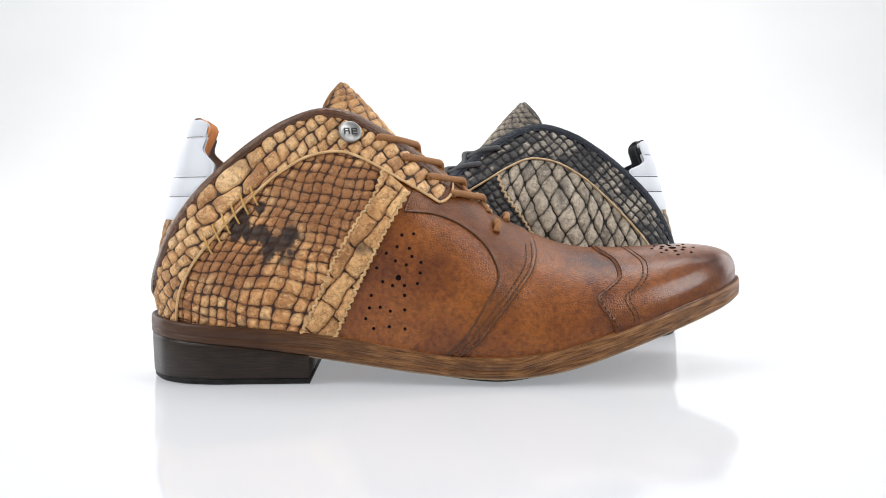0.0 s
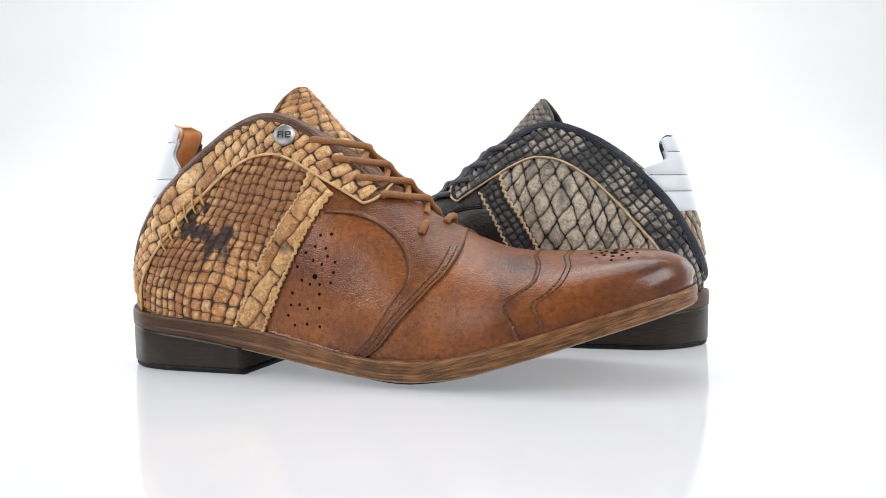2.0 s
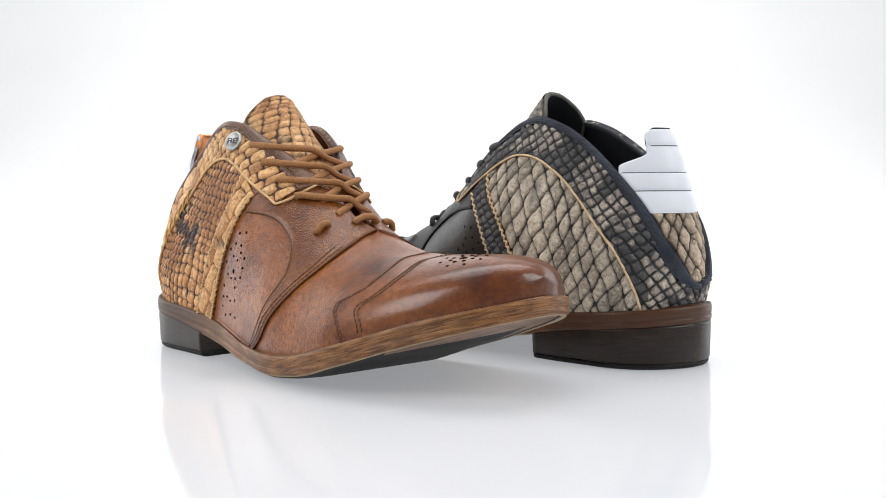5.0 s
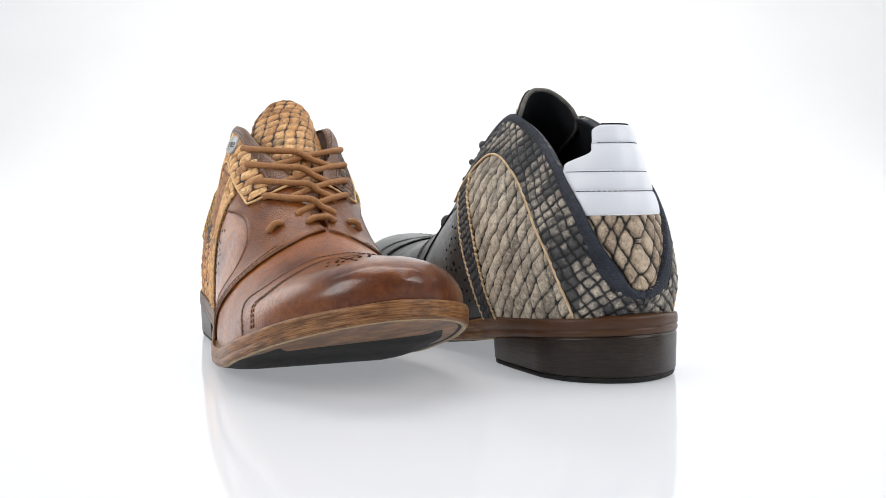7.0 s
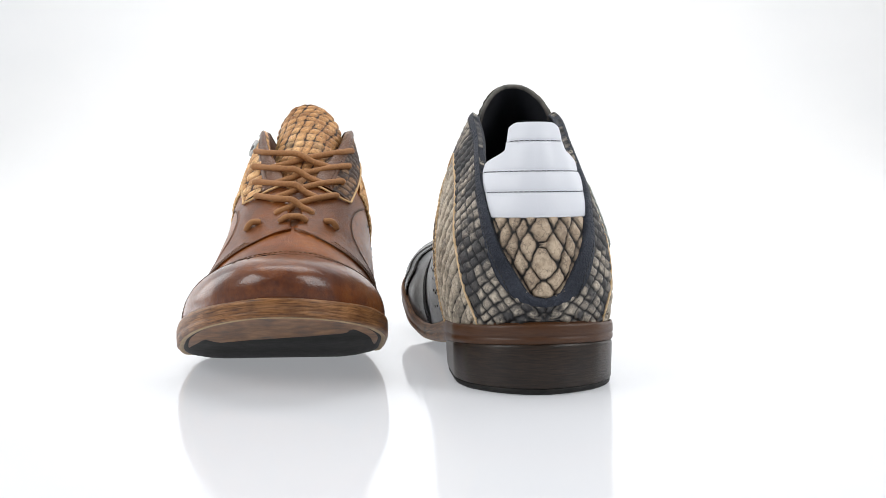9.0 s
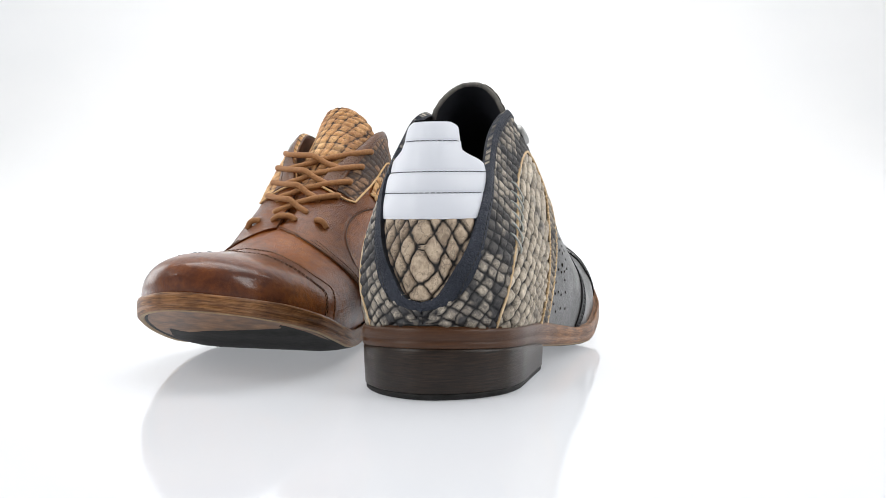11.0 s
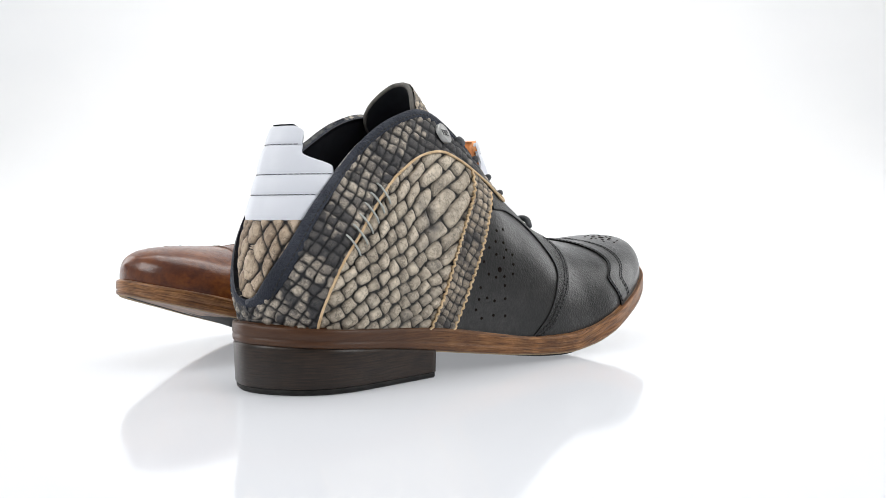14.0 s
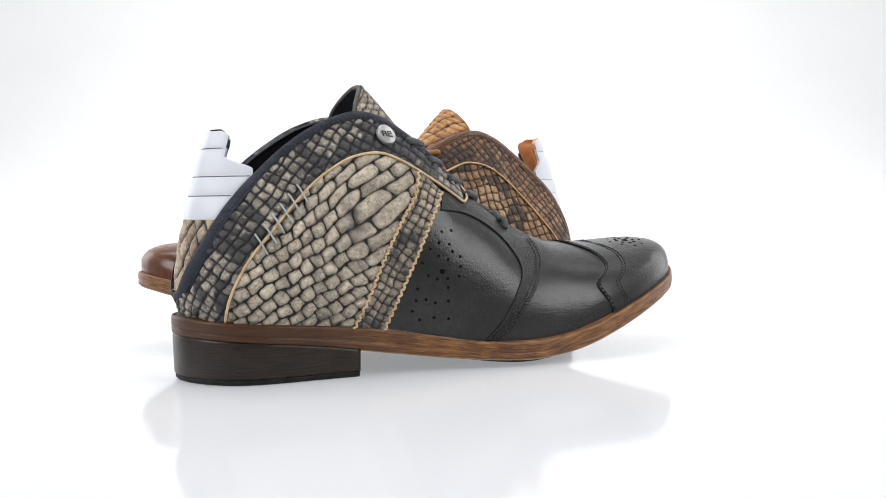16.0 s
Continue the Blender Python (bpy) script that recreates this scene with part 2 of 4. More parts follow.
def normal(a, tau):
    e = 2e-3
    a, tau = np.asarray(a, float), np.asarray(tau, float)
    am, ap = a - e, a + e
    d1 = last(np.clip(ap, -0.999, 0.999), tau) - last(np.clip(am, -0.999, 0.999), tau)
    d2 = last(a, np.clip(tau + e, 0, 2)) - last(a, np.clip(tau - e, 0, 2))
    n = np.cross(d1, d2)
    n[..., 1] *= np.clip((1 - np.abs(a)) / 0.015, 0, 1)
    n /= np.linalg.norm(n, axis=-1, keepdims=True) + 1e-12
    p = last(a, tau)
    out = p - np.stack([np.clip(p[..., 0], 35, 262), 0 * p[..., 1], np.full_like(p[..., 2], 30.0)], -1)
    return n * np.where((n * out).sum(-1, keepdims=True) < 0, -1, 1)


def dom(x, z):
    """From a place in side view to (a, tau)."""
    x, z = np.asarray(x, float), np.asarray(z, float)
    xp = x.copy()
    for _ in range(12):
        xp = np.clip((x - INSET - lean(xp, z)) / (1 - 2 * INSET / LENGTH), 0, LENGTH)
    lo, hi = WELT_Z(xp), CROWN_Z(xp)
    t = np.clip((z - lo) / (hi - lo), 0, 1)
    return np.stack([arc(xp), np.arcsin(t) * 2 / np.pi], -1)


def side_line(points, n):
    p = np.array([(x, WELT_Z(x) if z is None else z) for x, z in points], float)
    s = np.concatenate([[0], np.cumsum(np.hypot(*np.diff(p, axis=0).T))])
    u = np.linspace(0, s[-1], n)
    return np.stack([smooth_line(s, p[:, 0])(u), smooth_line(s, p[:, 1])(u)], -1)


def curve(points, n, zig=0.0, pitch=4.0):
    """A smooth line through places (x, z) in side view, evenly stepped, in (a, tau). z None: on the welt."""
    p = np.array([(x, WELT_Z(x) if z is None else z) for x, z in points], float)
    s = np.concatenate([[0], np.cumsum(np.hypot(*np.diff(p, axis=0).T))])
    u = np.linspace(0, s[-1], n)
    fx, fz = smooth_line(s, p[:, 0]), smooth_line(s, p[:, 1])
    q = np.stack([fx(u), fz(u)], -1)
    if zig:
        d = np.gradient(q, axis=0)
        d /= np.linalg.norm(d, axis=1, keepdims=True) + 1e-9
        tri = 2 * np.abs(((u / pitch) % 1.0) - 0.5) - 0.5
        q = q + np.stack([-d[:, 1], d[:, 0]], -1) * (tri * 2 * zig)[:, None]
    return dom(q[:, 0], q[:, 1])


def smooth_line(s, v):
    """Catmull-Rom through the values."""
    m = np.gradient(v, s)

    def f(x):
        i = np.clip(np.searchsorted(s, x) - 1, 0, len(s) - 2)
        h = s[i + 1] - s[i]
        t = (x - s[i]) / h
        return ((2 * t**3 - 3 * t**2 + 1) * v[i] + (t**3 - 2 * t**2 + t) * h * m[i]
                + (3 * t**2 - 2 * t**3) * v[i + 1] + (t**3 - t**2) * h * m[i + 1])
    return f


def coons(bottom, top, left, right):
    """A net between four lines; bottom and top run from left to right, left and right upwards."""
    n, m = len(bottom), len(left)
    u, v = np.linspace(0, 1, n)[None, :, None], np.linspace(0, 1, m)[:, None, None]
    c = (1 - v) * bottom[None] + v * top[None] + (1 - u) * left[:, None] + u * right[:, None]
    c -= (1 - u) * (1 - v) * bottom[0] + u * (1 - v) * bottom[-1] + (1 - u) * v * top[0] + u * v * top[-1]
    return c


def ruled(one, two, m):
    v = np.linspace(0, 1, m)[:, None, None]
    return (1 - v) * one[None] + v * two[None]


def girth(a):
    """Distance round the shoe from the heel's back, in millimetres."""
    g = np.linspace(0, 1, 400)
    x, w = unarc(g), 0.5 * (OUTER(g) + INNER(g))
    return np.interp(np.abs(a), g, np.concatenate([[0], np.cumsum(np.hypot(np.diff(x), np.diff(w)))])) * np.sign(a)


def magnify(x, z, spots):
    """Draw the pattern larger round some places: (x, z, reach along, reach up, how much, how much more along an angle, angle)."""
    for cx, cz, rx, rz, k, more, angle in spots:
        near = np.exp(-(((x - cx) / rx) ** 2) - ((z - cz) / rz) ** 2)
        dx, dz = (x - cx) * (1 - k * near), (z - cz) * (1 - k * near)
        c, d = math.cos(radians(angle)), math.sin(radians(angle))
        along = (dx * c + dz * d) * more * near
        x, z = cx + dx - along * c, cz + dz - along * d
    return x, z


def diamonds(x, z, wide, tall, turn, jitter, seed, power=4.0):
    """Snake scales, lozenges or (tall below 0) oblongs in staggered rows: distance to the nearest crease (mm), number of the scale, slope across it."""
    c, d = math.cos(radians(turn)), math.sin(radians(turn))
    x = x + 0.5 * np.sin(z * 0.31 + seed) + 0.35 * np.sin(x * 0.53 - z * 0.2 + 2 * seed) + 0.18 * np.sin(x * 1.3 + z * 1.1)
    z = z + 0.5 * np.sin(x * 0.27 + 2 * seed) + 0.35 * np.sin(z * 0.47 + x * 0.23 + seed) + 0.18 * np.sin(z * 1.4 - x * 0.9)
    u, v = (x * c + z * d) / wide, (z * c - x * d) / abs(tall)

    if tall > 0:
        p, q = u + v, u - v
        size_p = size_q = 1 / math.hypot(1 / wide, 1 / tall)
    else:
        p, q = u + 0.5 * (np.floor(v) % 2), v
        size_p, size_q = wide, -tall
    r = np.sin(np.floor(q) * 127.1 + seed * 74.7) * 43758.5453
    p = p + (r - np.floor(r) - 0.5) * jitter
    fp, fq = p - np.floor(p), q - np.floor(q)
    r = np.sin(np.floor(p) * 127.1 + np.floor(q) * 311.7 + seed * 74.7) * 43758.5453
    ep, eq = (0.5 - np.abs(fp - 0.5)) * size_p, (0.5 - np.abs(fq - 0.5)) * size_q
    k = 0.45 * power
    edge = -np.log(np.exp(-k * ep) + np.exp(-k * eq)) / k
    return np.clip(edge, 0, 9), r - np.floor(r), (fp - fq) if tall > 0 else (0.5 - fq)


class Kit:
    """Puts the parts of one shoe together; side -1 is the inner side."""

    def __init__(self, shoe):
        self.shoe = shoe

    def sheet(self, name, net, material, off=0.0, thick=1.4, side=1, scales=None, relief=None, label="", parent=None):
        a, tau = net[..., 0] * side, net[..., 1]
        p, n = last(a, tau), normal(a, tau)
        m, k = a.shape
        h = np.full(a.shape, float(off))
        edge = cell = None
        if scales:
            wide, tall, turn, jit, amp, seed, power, spots = scales
            fade = 3.5 if name == "collar_panel" else 1.0
            u, v = np.meshgrid(np.linspace(0, 1, k), np.linspace(0, 1, m))
            gx, gz = magnify(girth(net[..., 0]), p[..., 2], spots)
            edge, cell, lift = diamonds(gx, gz, wide, tall, turn, jit, seed, power)
            grown = np.linalg.norm(np.gradient(p, axis=1), axis=-1) / (np.hypot(np.gradient(gx, axis=1), np.gradient(gz, axis=1)) + 1e-6)
            edge = edge * np.clip(grown, 0.8, 3.5)
            e = 1 - np.exp(-edge / 0.55)
            pillow = 1 - np.exp(-edge / 1.7)
            rim = np.clip(np.minimum.reduce([u * k, (1 - u) * k, v * m, (1 - v) * m / fade]) / 3.0, 0, 1)
            h += amp * (0.8 * e + 1.1 * pillow - 0.9 + 0.12 * (cell - 0.5) - 0.5 * lift * e) * rim
        if relief is not None:
            h += relief
        top = p + n * h[..., None]
        ring = [(0, j) for j in range(k)] + [(i, k - 1) for i in range(1, m)] + [(m - 1, j) for j in range(k - 2, -1, -1)] + [(i, 0) for i in range(m - 2, 0, -1)]
        low = np.array([p[i, j] + n[i, j] * (off - thick) for i, j in ring])
        verts = np.concatenate([top.reshape(-1, 3), low]) / 1000
        idx = np.arange(m * k).reshape(m, k)
        quads = np.stack([idx[:-1, :-1], idx[:-1, 1:], idx[1:, 1:], idx[1:, :-1]], -1).reshape(-1, 4)
        c = top[m // 2, k // 2]
        q = top[m // 2, min(k // 2 + 1, k - 1)] - c
        r = top[min(m // 2 + 1, m - 1), k // 2] - c
        if np.dot(np.cross(q, r), n[m // 2, k // 2]) < 0:
            quads = quads[:, ::-1]
        rid = np.array([idx[i, j] for i, j in ring])
        lid = np.arange(len(ring)) + m * k
        skirt = np.stack([rid, np.roll(rid, -1), np.roll(lid, -1), lid], -1)
        if name == "toe_cap":                     # closed at the tip
            skirt = skirt[[not (ring[i][1] == k - 1 and ring[(i + 1) % len(ring)][1] == k - 1) for i in range(len(ring))]]
        me = mesh_of(name, verts, np.concatenate([quads, skirt]))
        if name == "toe_cap":
            bm = bmesh.new()
            bm.from_mesh(me)
            bmesh.ops.remove_doubles(bm, verts=bm.verts, dist=2e-5)
            bm.to_mesh(me)
            bm.free()
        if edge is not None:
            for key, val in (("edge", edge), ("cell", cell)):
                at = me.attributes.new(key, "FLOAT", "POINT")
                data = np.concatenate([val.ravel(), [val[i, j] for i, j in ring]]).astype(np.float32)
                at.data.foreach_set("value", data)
        return part(name, me, material, parent or self.shoe, label)

    def line(self, ds, side=1, off=0.0):
        """3D places and normals along a line given in (a, tau)."""
        a, tau = ds[:, 0] * side, ds[:, 1]
        n = normal(a, tau)
        return last(a, tau) + n * off, n

    def cord(self, name, ds, radius, material, side=1, off=0.0, label="", sides=6, parent=None):
        p, _ = self.line(ds, side, off)
        return self.tube(name, p, radius, material, label, sides, parent)

    def tube(self, name, p, radius, material, label="", sides=8, parent=None, twist=0.0):
        v, f = tube_data(p, radius, sides, twist)
        return part(name, mesh_of(name, v / 1000, f), material, parent or self.shoe, label)

    def stitches(self, ds, material, side=1, off=0.0, pitch=2.6, length=1.8, radius=0.33, name="stitching", parent=None):
        p, n = self.line(ds, side, off)
        s = np.concatenate([[0], np.cumsum(np.linalg.norm(np.diff(p, axis=0), axis=1))])
        vs, fs, c = [], [], 0
        for d in np.arange(pitch, s[-1] - pitch, pitch):
            q = np.stack([np.interp([d, d + length / 2, d + length], s, p[:, i]) for i in range(3)], -1)
            v, f = tube_data(q, radius, 5)
            vs.append(v)
            fs += [tuple(i + c for i in g) for g in f]
            c += len(v)
        me = mesh_of(name, np.concatenate(vs) / 1000, fs)
        return part(name, me, material, parent or self.shoe)

    def dots(self, places, material, side, off, parent):
        for x, z, r in places:
            d = dom(np.array([x]), np.array([z]))
            p, n = self.line(d, side, off)
            punch(p[0], n[0], r, material, parent)


def punch_mesh():
    """A punched hole: a shallow cup with a rolled rim, its inner shade given by dark colour, for a radius of one
    millimetre.
    """
    vs, fs = [], []
    for rr, hh in ((1.25, -0.15), (1.0, 0.12), (0.72, 0.04), (0.0, -0.1)):
        vs += [(rr * math.cos(g), rr * math.sin(g), hh) for g in np.linspace(0, 2 * math.pi, 11)[:-1]]
    for q in range(3):
        fs += [(q * 10 + g, q * 10 + (g + 1) % 10, q * 10 + 10 + (g + 1) % 10, q * 10 + 10 + g) for g in range(10)]
    return mesh_of("perforation", np.array(vs) / 1000, fs)


PUNCH = punch_mesh()


def punch(p, n, r, material, parent):
    ob = new("perforation", PUNCH)
    if not PUNCH.materials:
        PUNCH.materials.append(material)
    ob.parent = parent
    ob.matrix_local = Matrix.Translation(Vector(p) / 1000) @ Vector(n).to_track_quat("Z", "Y").to_matrix().to_4x4() @ Matrix.Diagonal((r, r, 1, 1))


def tube_data(p, radius, sides=8, twist=0.0):
    p = np.asarray(p, float)
    d = np.gradient(p, axis=0)
    d /= np.linalg.norm(d, axis=1, keepdims=True) + 1e-9
    ref = np.array([0.31, 0.17, 0.93])
    a = np.cross(d, ref)
    a /= np.linalg.norm(a, axis=1, keepdims=True) + 1e-9
    b = np.cross(d, a)
    r = np.broadcast_to(np.asarray(radius, float), (len(p),))
    g = np.linspace(0, 2 * np.pi, sides + 1)[:-1]
    rings = p[:, None] + (a[:, None] * np.cos(g)[None, :, None] + b[:, None] * np.sin(g)[None, :, None]) * r[:, None, None]
    f = [(i * sides + j, i * sides + (j + 1) % sides, (i + 1) * sides + (j + 1) % sides, (i + 1) * sides + j) for i in range(len(p) - 1) for j in range(sides)]
    f += [tuple(range(sides - 1, -1, -1)), tuple((len(p) - 1) * sides + j for j in range(sides))]
    return rings.reshape(-1, 3), f


# ---- seams in side view: (x, z), None: on the welt ----
COLLAR = [(3, 41), (5, 50), (12, 66), (22, 83), (38, 101), (56, 116), (75, 127), (92, 131.5), (105, 129), (118, 122), (130, 114.3), (143, 104.3), (155, 94)]
ARCH = [(20, None), (21.5, 40), (28, 55), (41, 71), (56, 87), (71, 100), (87, 108.5), (101, 110), (114, 105), (124, 99), (137, 91), (148, 84)]
PINK_A = [(81, None), (87, 35), (97, 57), (109, 77), (117, 89), (121, 101)]
PINK_B = [(97, None), (104, 36), (114, 56), (124, 75), (133, 90)]
STRAP_IN = [(131, 81), (146, 79), (161, 72), (172, 61), (176, 49), (169, 36), (160, 22), (150, None)]
STRAP_OUT = [(137, 95), (153, 95), (166, 86.6), (178, 77.7), (187, 73.2), (193, 70.7), (196.5, 64), (195, 55), (187, 44), (173, 28), (165, 18), (156, None)]
CAP = [(231, None), (229, 27), (223, 39), (229, 43), (235, 48), (235, 54), (230, 58.9)]
CAP_B = [(241, None), (240, 30), (236.5, 38), (243, 43), (248, 49), (249, 54), (246, 58)]


HOLES = [(0, 0), (2, 21.5), (8, 22), (-0.5, 15.6), (5.7, 14.7), (-6, 12.4), (-1.4, 8.5), (4, 6.4), (7, 10.6), (11.5, 7.6), (-11, 5), (11, 2.3), (-8, -2),
         (-14, -9), (-3, -4), (3, -4), (9.6, -3), (-9.5, -15), (-15, -15.4), (-4.4, -17), (3, -9), (-17, -21), (-13, -26), (-5, -25), (3, -26), (3, -16.3)]


def welt_run(x0, x1, n):
    xs = np.linspace(x0, x1, n)
    return dom(xs, WELT_Z(xs))


def outline(levels, a_end=1.0, n=90):
    """Closed rings round the sole: levels of (inset, z function)."""
    a = np.linspace(0, a_end, n)
    rings = []
    for inset, zf in levels:
        x = unarc(a)
        r = np.stack([x, -OUTER(a), zf(x)], -1)
        l = np.stack([x, INNER(a), zf(x)], -1)[::-1]
        loop = np.concatenate([r, l[1:-1] if a_end > 0.99 else l[:-1]])
        d = np.roll(loop, -1, 0) - np.roll(loop, 1, 0)
        nn = np.stack([d[:, 1], -d[:, 0]], -1)
        nn /= np.linalg.norm(nn, axis=1, keepdims=True) + 1e-9
        if a_end < 0.99:
            ends = np.abs(loop[:, 0] - unarc(a_end)) < 0.01
            nn[ends] = (0.0, 1.0)
            nn[ends & (loop[:, 1] < 0)] = (0.0, -1.0)
        loop[:, :2] -= nn * inset * (-1 if (nn[n // 2, 1] > 0) else 1)
        rings.append(loop)
    return np.array(rings)


def ring_mesh(name, rings, cap_low=True, cap_high=False):
    k, m = rings.shape[:2]
    f = [(i * m + j, i * m + (j + 1) % m, (i + 1) * m + (j + 1) % m, (i + 1) * m + j) for i in range(k - 1) for j in range(m)]

    def close(base):
        out = []
        i, j = 1, m - 1
        out.append((base, base + 1, base + m - 1))
        while j - i > 1:
            if j - 1 == i + 1:
                out.append((base + i, base + i + 1, base + j))
                break
            out.append((base + i, base + i + 1, base + j - 1, base + j))
            i, j = i + 1, j - 1
        return out
    if cap_low:
        f += close(0)
    if cap_high:
        f += [g[::-1] for g in close((k - 1) * m)]
    me = mesh_of(name, rings.reshape(-1, 3) / 1000, f)
    bm = bmesh.new()
    bm.from_mesh(me)
    bmesh.ops.recalc_face_normals(bm, faces=bm.faces)
    bm.to_mesh(me)
    bm.free()
    return me


def build_shoe(label, pal, group):
    shoe = tagged(new("ankle_shoe"), label, "shoe", group)
    kit = Kit(shoe)
    ANKLE["now"] = pal["ankle"]
    # sole
    top = lambda x: WELT_Z(x) + 0.6
    welt = outline([(7, lambda x: SOLE_Z(x) + 0.2), (1.4, lambda x: SOLE_Z(x)), (0.2, lambda x: SOLE_Z(x) + 1.0), (0.0, lambda x: 0.5 * SOLE_Z(x) + 0.5 * WELT_Z(x) - 1.2),
                    (0.7, lambda x: 0.5 * SOLE_Z(x) + 0.5 * WELT_Z(x) - 0.6), (0.0, lambda x: 0.5 * SOLE_Z(x) + 0.5 * WELT_Z(x)), (0.1, lambda x: WELT_Z(x) - 0.6), (0.6, top), (1.2, top), (2.0, lambda x: WELT_Z(x) - 1.2), (3.4, lambda x: WELT_Z(x) + 1.0), (9, lambda x: WELT_Z(x) + 1.0)])
    w = part("welt", ring_mesh("welt", welt, True, True), pal["welt"], shoe, "streaky brown stacked leather sole edge")
    tread = lambda x: SOLE_Z(x) - 0.9 - 2.9 * np.exp(-(((x - 172) / 40) ** 2))
    under = outline([(21, tread), (13, lambda x: tread(x) + 0.5), (6.5, lambda x: tread(x) + 1.6), (4.2, lambda x: np.minimum(tread(x) + 2.1, SOLE_Z(x) - 0.3)), (3.2, lambda x: SOLE_Z(x) + 0.4)])
    part("outsole", ring_mesh("outsole", under), pal["rubber"], shoe, "black rubber tread sole")
    rim = outline([(1.3, lambda x: SOLE_Z(x) + 0.3), (1.5, lambda x: SOLE_Z(x) - 0.5), (2.9, lambda x: SOLE_Z(x) - 0.6), (3.6, lambda x: SOLE_Z(x) + 0.3)])
    part("sole_rim", ring_mesh("sole_rim", rim, False), pal["rim"], shoe, "pale thin rim round the tread sole")
    ah = float(arc(84.0))
    heel = outline([(1.3, lambda x: 0 * x + 1.2), (1.0, lambda x: 0 * x + 1.6), (0.6, lambda x: SOLE_Z(x) * 0.6 + 2), (0.5, lambda x: SOLE_Z(x) - 1.0), (0.9, lambda x: SOLE_Z(x) + 0.6)], ah, 60)
    hb = part("heel_block", ring_mesh("heel_block", heel, True, True), pal["heel"], shoe, "dark brown stacked leather heel")
    lift = outline([(4.5, lambda x: 0 * x - 2.2), (2.4, lambda x: 0 * x - 1.7), (1.6, lambda x: 0 * x - 0.9), (1.5, lambda x: 0 * x + 1.2)], ah, 60)
    part("heel_tip", ring_mesh("heel_tip", lift, True, True), pal["tip"], hb, "black rubber heel tip")

    # forefoot: vamp and toe cap run over the crown
    def over(points, n):
        c = curve(points, n)
        c[-1, 1] = 1.0
        back = c[::-1][1:].copy()
        back[:, 1] = 2 - back[:, 1]
        return np.concatenate([c, back])
    cap_line = over(CAP, 40)
    strap_line = over([(153, None), (163, 20), (172, 32), (181, 44), (187, 55), (190, 64), (188, 72.5)], 40)
    v_bottom = welt_run(153, 231, 70)
    v_top = v_bottom.copy()
    v_top[:, 1] = 2.0
    kit.sheet("vamp", coons(v_bottom, v_top, strap_line, cap_line), pal["leather"], 0.0, 2.0, label=pal["vamp_label"])
    n = 60
    tip = np.stack([np.full(79, 1.0), np.linspace(0, 2, 79)], -1)
    c_bottom = np.stack([np.linspace(cap_line[0, 0], 1.0, n), np.zeros(n)], -1)
    c_top = c_bottom.copy()
    c_top[:, 1] = 2.0
    cap = kit.sheet("toe_cap", coons(c_bottom, c_top, cap_line, tip), pal["leather"], 0.9, 2.2, label=pal["cap_label"])
    kit.stitches(over([(x + 2, z) for x, z in CAP], 120), pal["thread"], 1, 1.0, parent=cap)
    for dx in (0.0, 2.4):
        kit.stitches(over([(x + dx, z) for x, z in CAP_B], 120), pal["thread"], 1, 1.0, parent=cap)
    medal = [(275, -4, 1.7)]
    for ring, cnt, r in ((5.5, 8, 0.9), (10.0, 8, 0.7)):
        for g in np.linspace(0, 2 * np.pi, cnt + 1)[:-1]:
            medal.append((275 + ring * math.cos(g) * 1.1, -4 + ring * math.sin(g), r))
    toe_dots(cap, medal, pal["hole"])

    for side in (1, -1):
        lining_net = ruled(curve([(3.2, 30), (20, None), (60, None), (110, None), (150, None), (186, None)], 90), curve(COLLAR + [(166, 85.5), (178, 76.5), (186, 72)], 90), 24)
        kit.sheet("lining", lining_net, pal["lining"], -1.6, 0.4, side, label=pal["lining_label"])
        # leather quarter
        qb, qt = welt_run(92, 156, 50), curve([(128, 95), (142, 100), (155, 93), (166, 86), (178, 77), (187, 72.5)], 50)
        ql, qr = curve([(92, None), (99, 36), (109, 56), (119, 75), (128, 95)], 50), curve([(156, None), (173, 28), (187, 46), (192, 58), (187, 72.5)], 50)
        quarter = kit.sheet("quarter", coons(qb, qt, ql, qr), pal["leather"], 0.5, 2.0, side, label=pal["quarter_label"])
        kit.dots([(128 + dx * 0.94, 49.5 + dz * 0.94, 1.15 if (dx, dz) == (0, 0) else 0.66) for dx, dz in HOLES], pal["hole"], side, 0.62, quarter)
        strap = kit.sheet("strap", ruled(curve(STRAP_IN, 110), curve(STRAP_OUT, 110), 14), pal["strap"], 1.15, 2.2, side, label=pal["strap_label"])
        kit.cord("strap_edge", curve(STRAP_IN, 140), 0.38, pal["thread"], side, 1.0, "dark burnished edge", 6, strap)
        kit.cord("strap_edge", curve(STRAP_OUT[5:], 120), 0.35, pal["thread"], side, 0.9, "dark burnished edge", 6, strap)
        so = curve([(x - 2, z) if z else (x - 2, None) for x, z in STRAP_OUT[6:]], 120)
        kit.stitches(so, pal["thread"], side, 1.2, parent=strap)
        so = curve([(x - 5, z) if z else (x - 5, None) for x, z in STRAP_OUT[6:]], 120)
        kit.stitches(so, pal["thread"], side, 1.2, parent=strap)
        # snake panels
        pa, pb = curve(PINK_A, 150, 0.8, 3.6), curve(PINK_B, 150, 0.8, 3.6)
        arch = curve(ARCH, 220)
        i_l, i_t = curve(ARCH[:5], 150), curve(ARCH[4:10], 170)
        inner = coons(welt_run(20, 81, 170), i_t, i_l, curve(PINK_A[:-1] + [(124, 99)], 150))
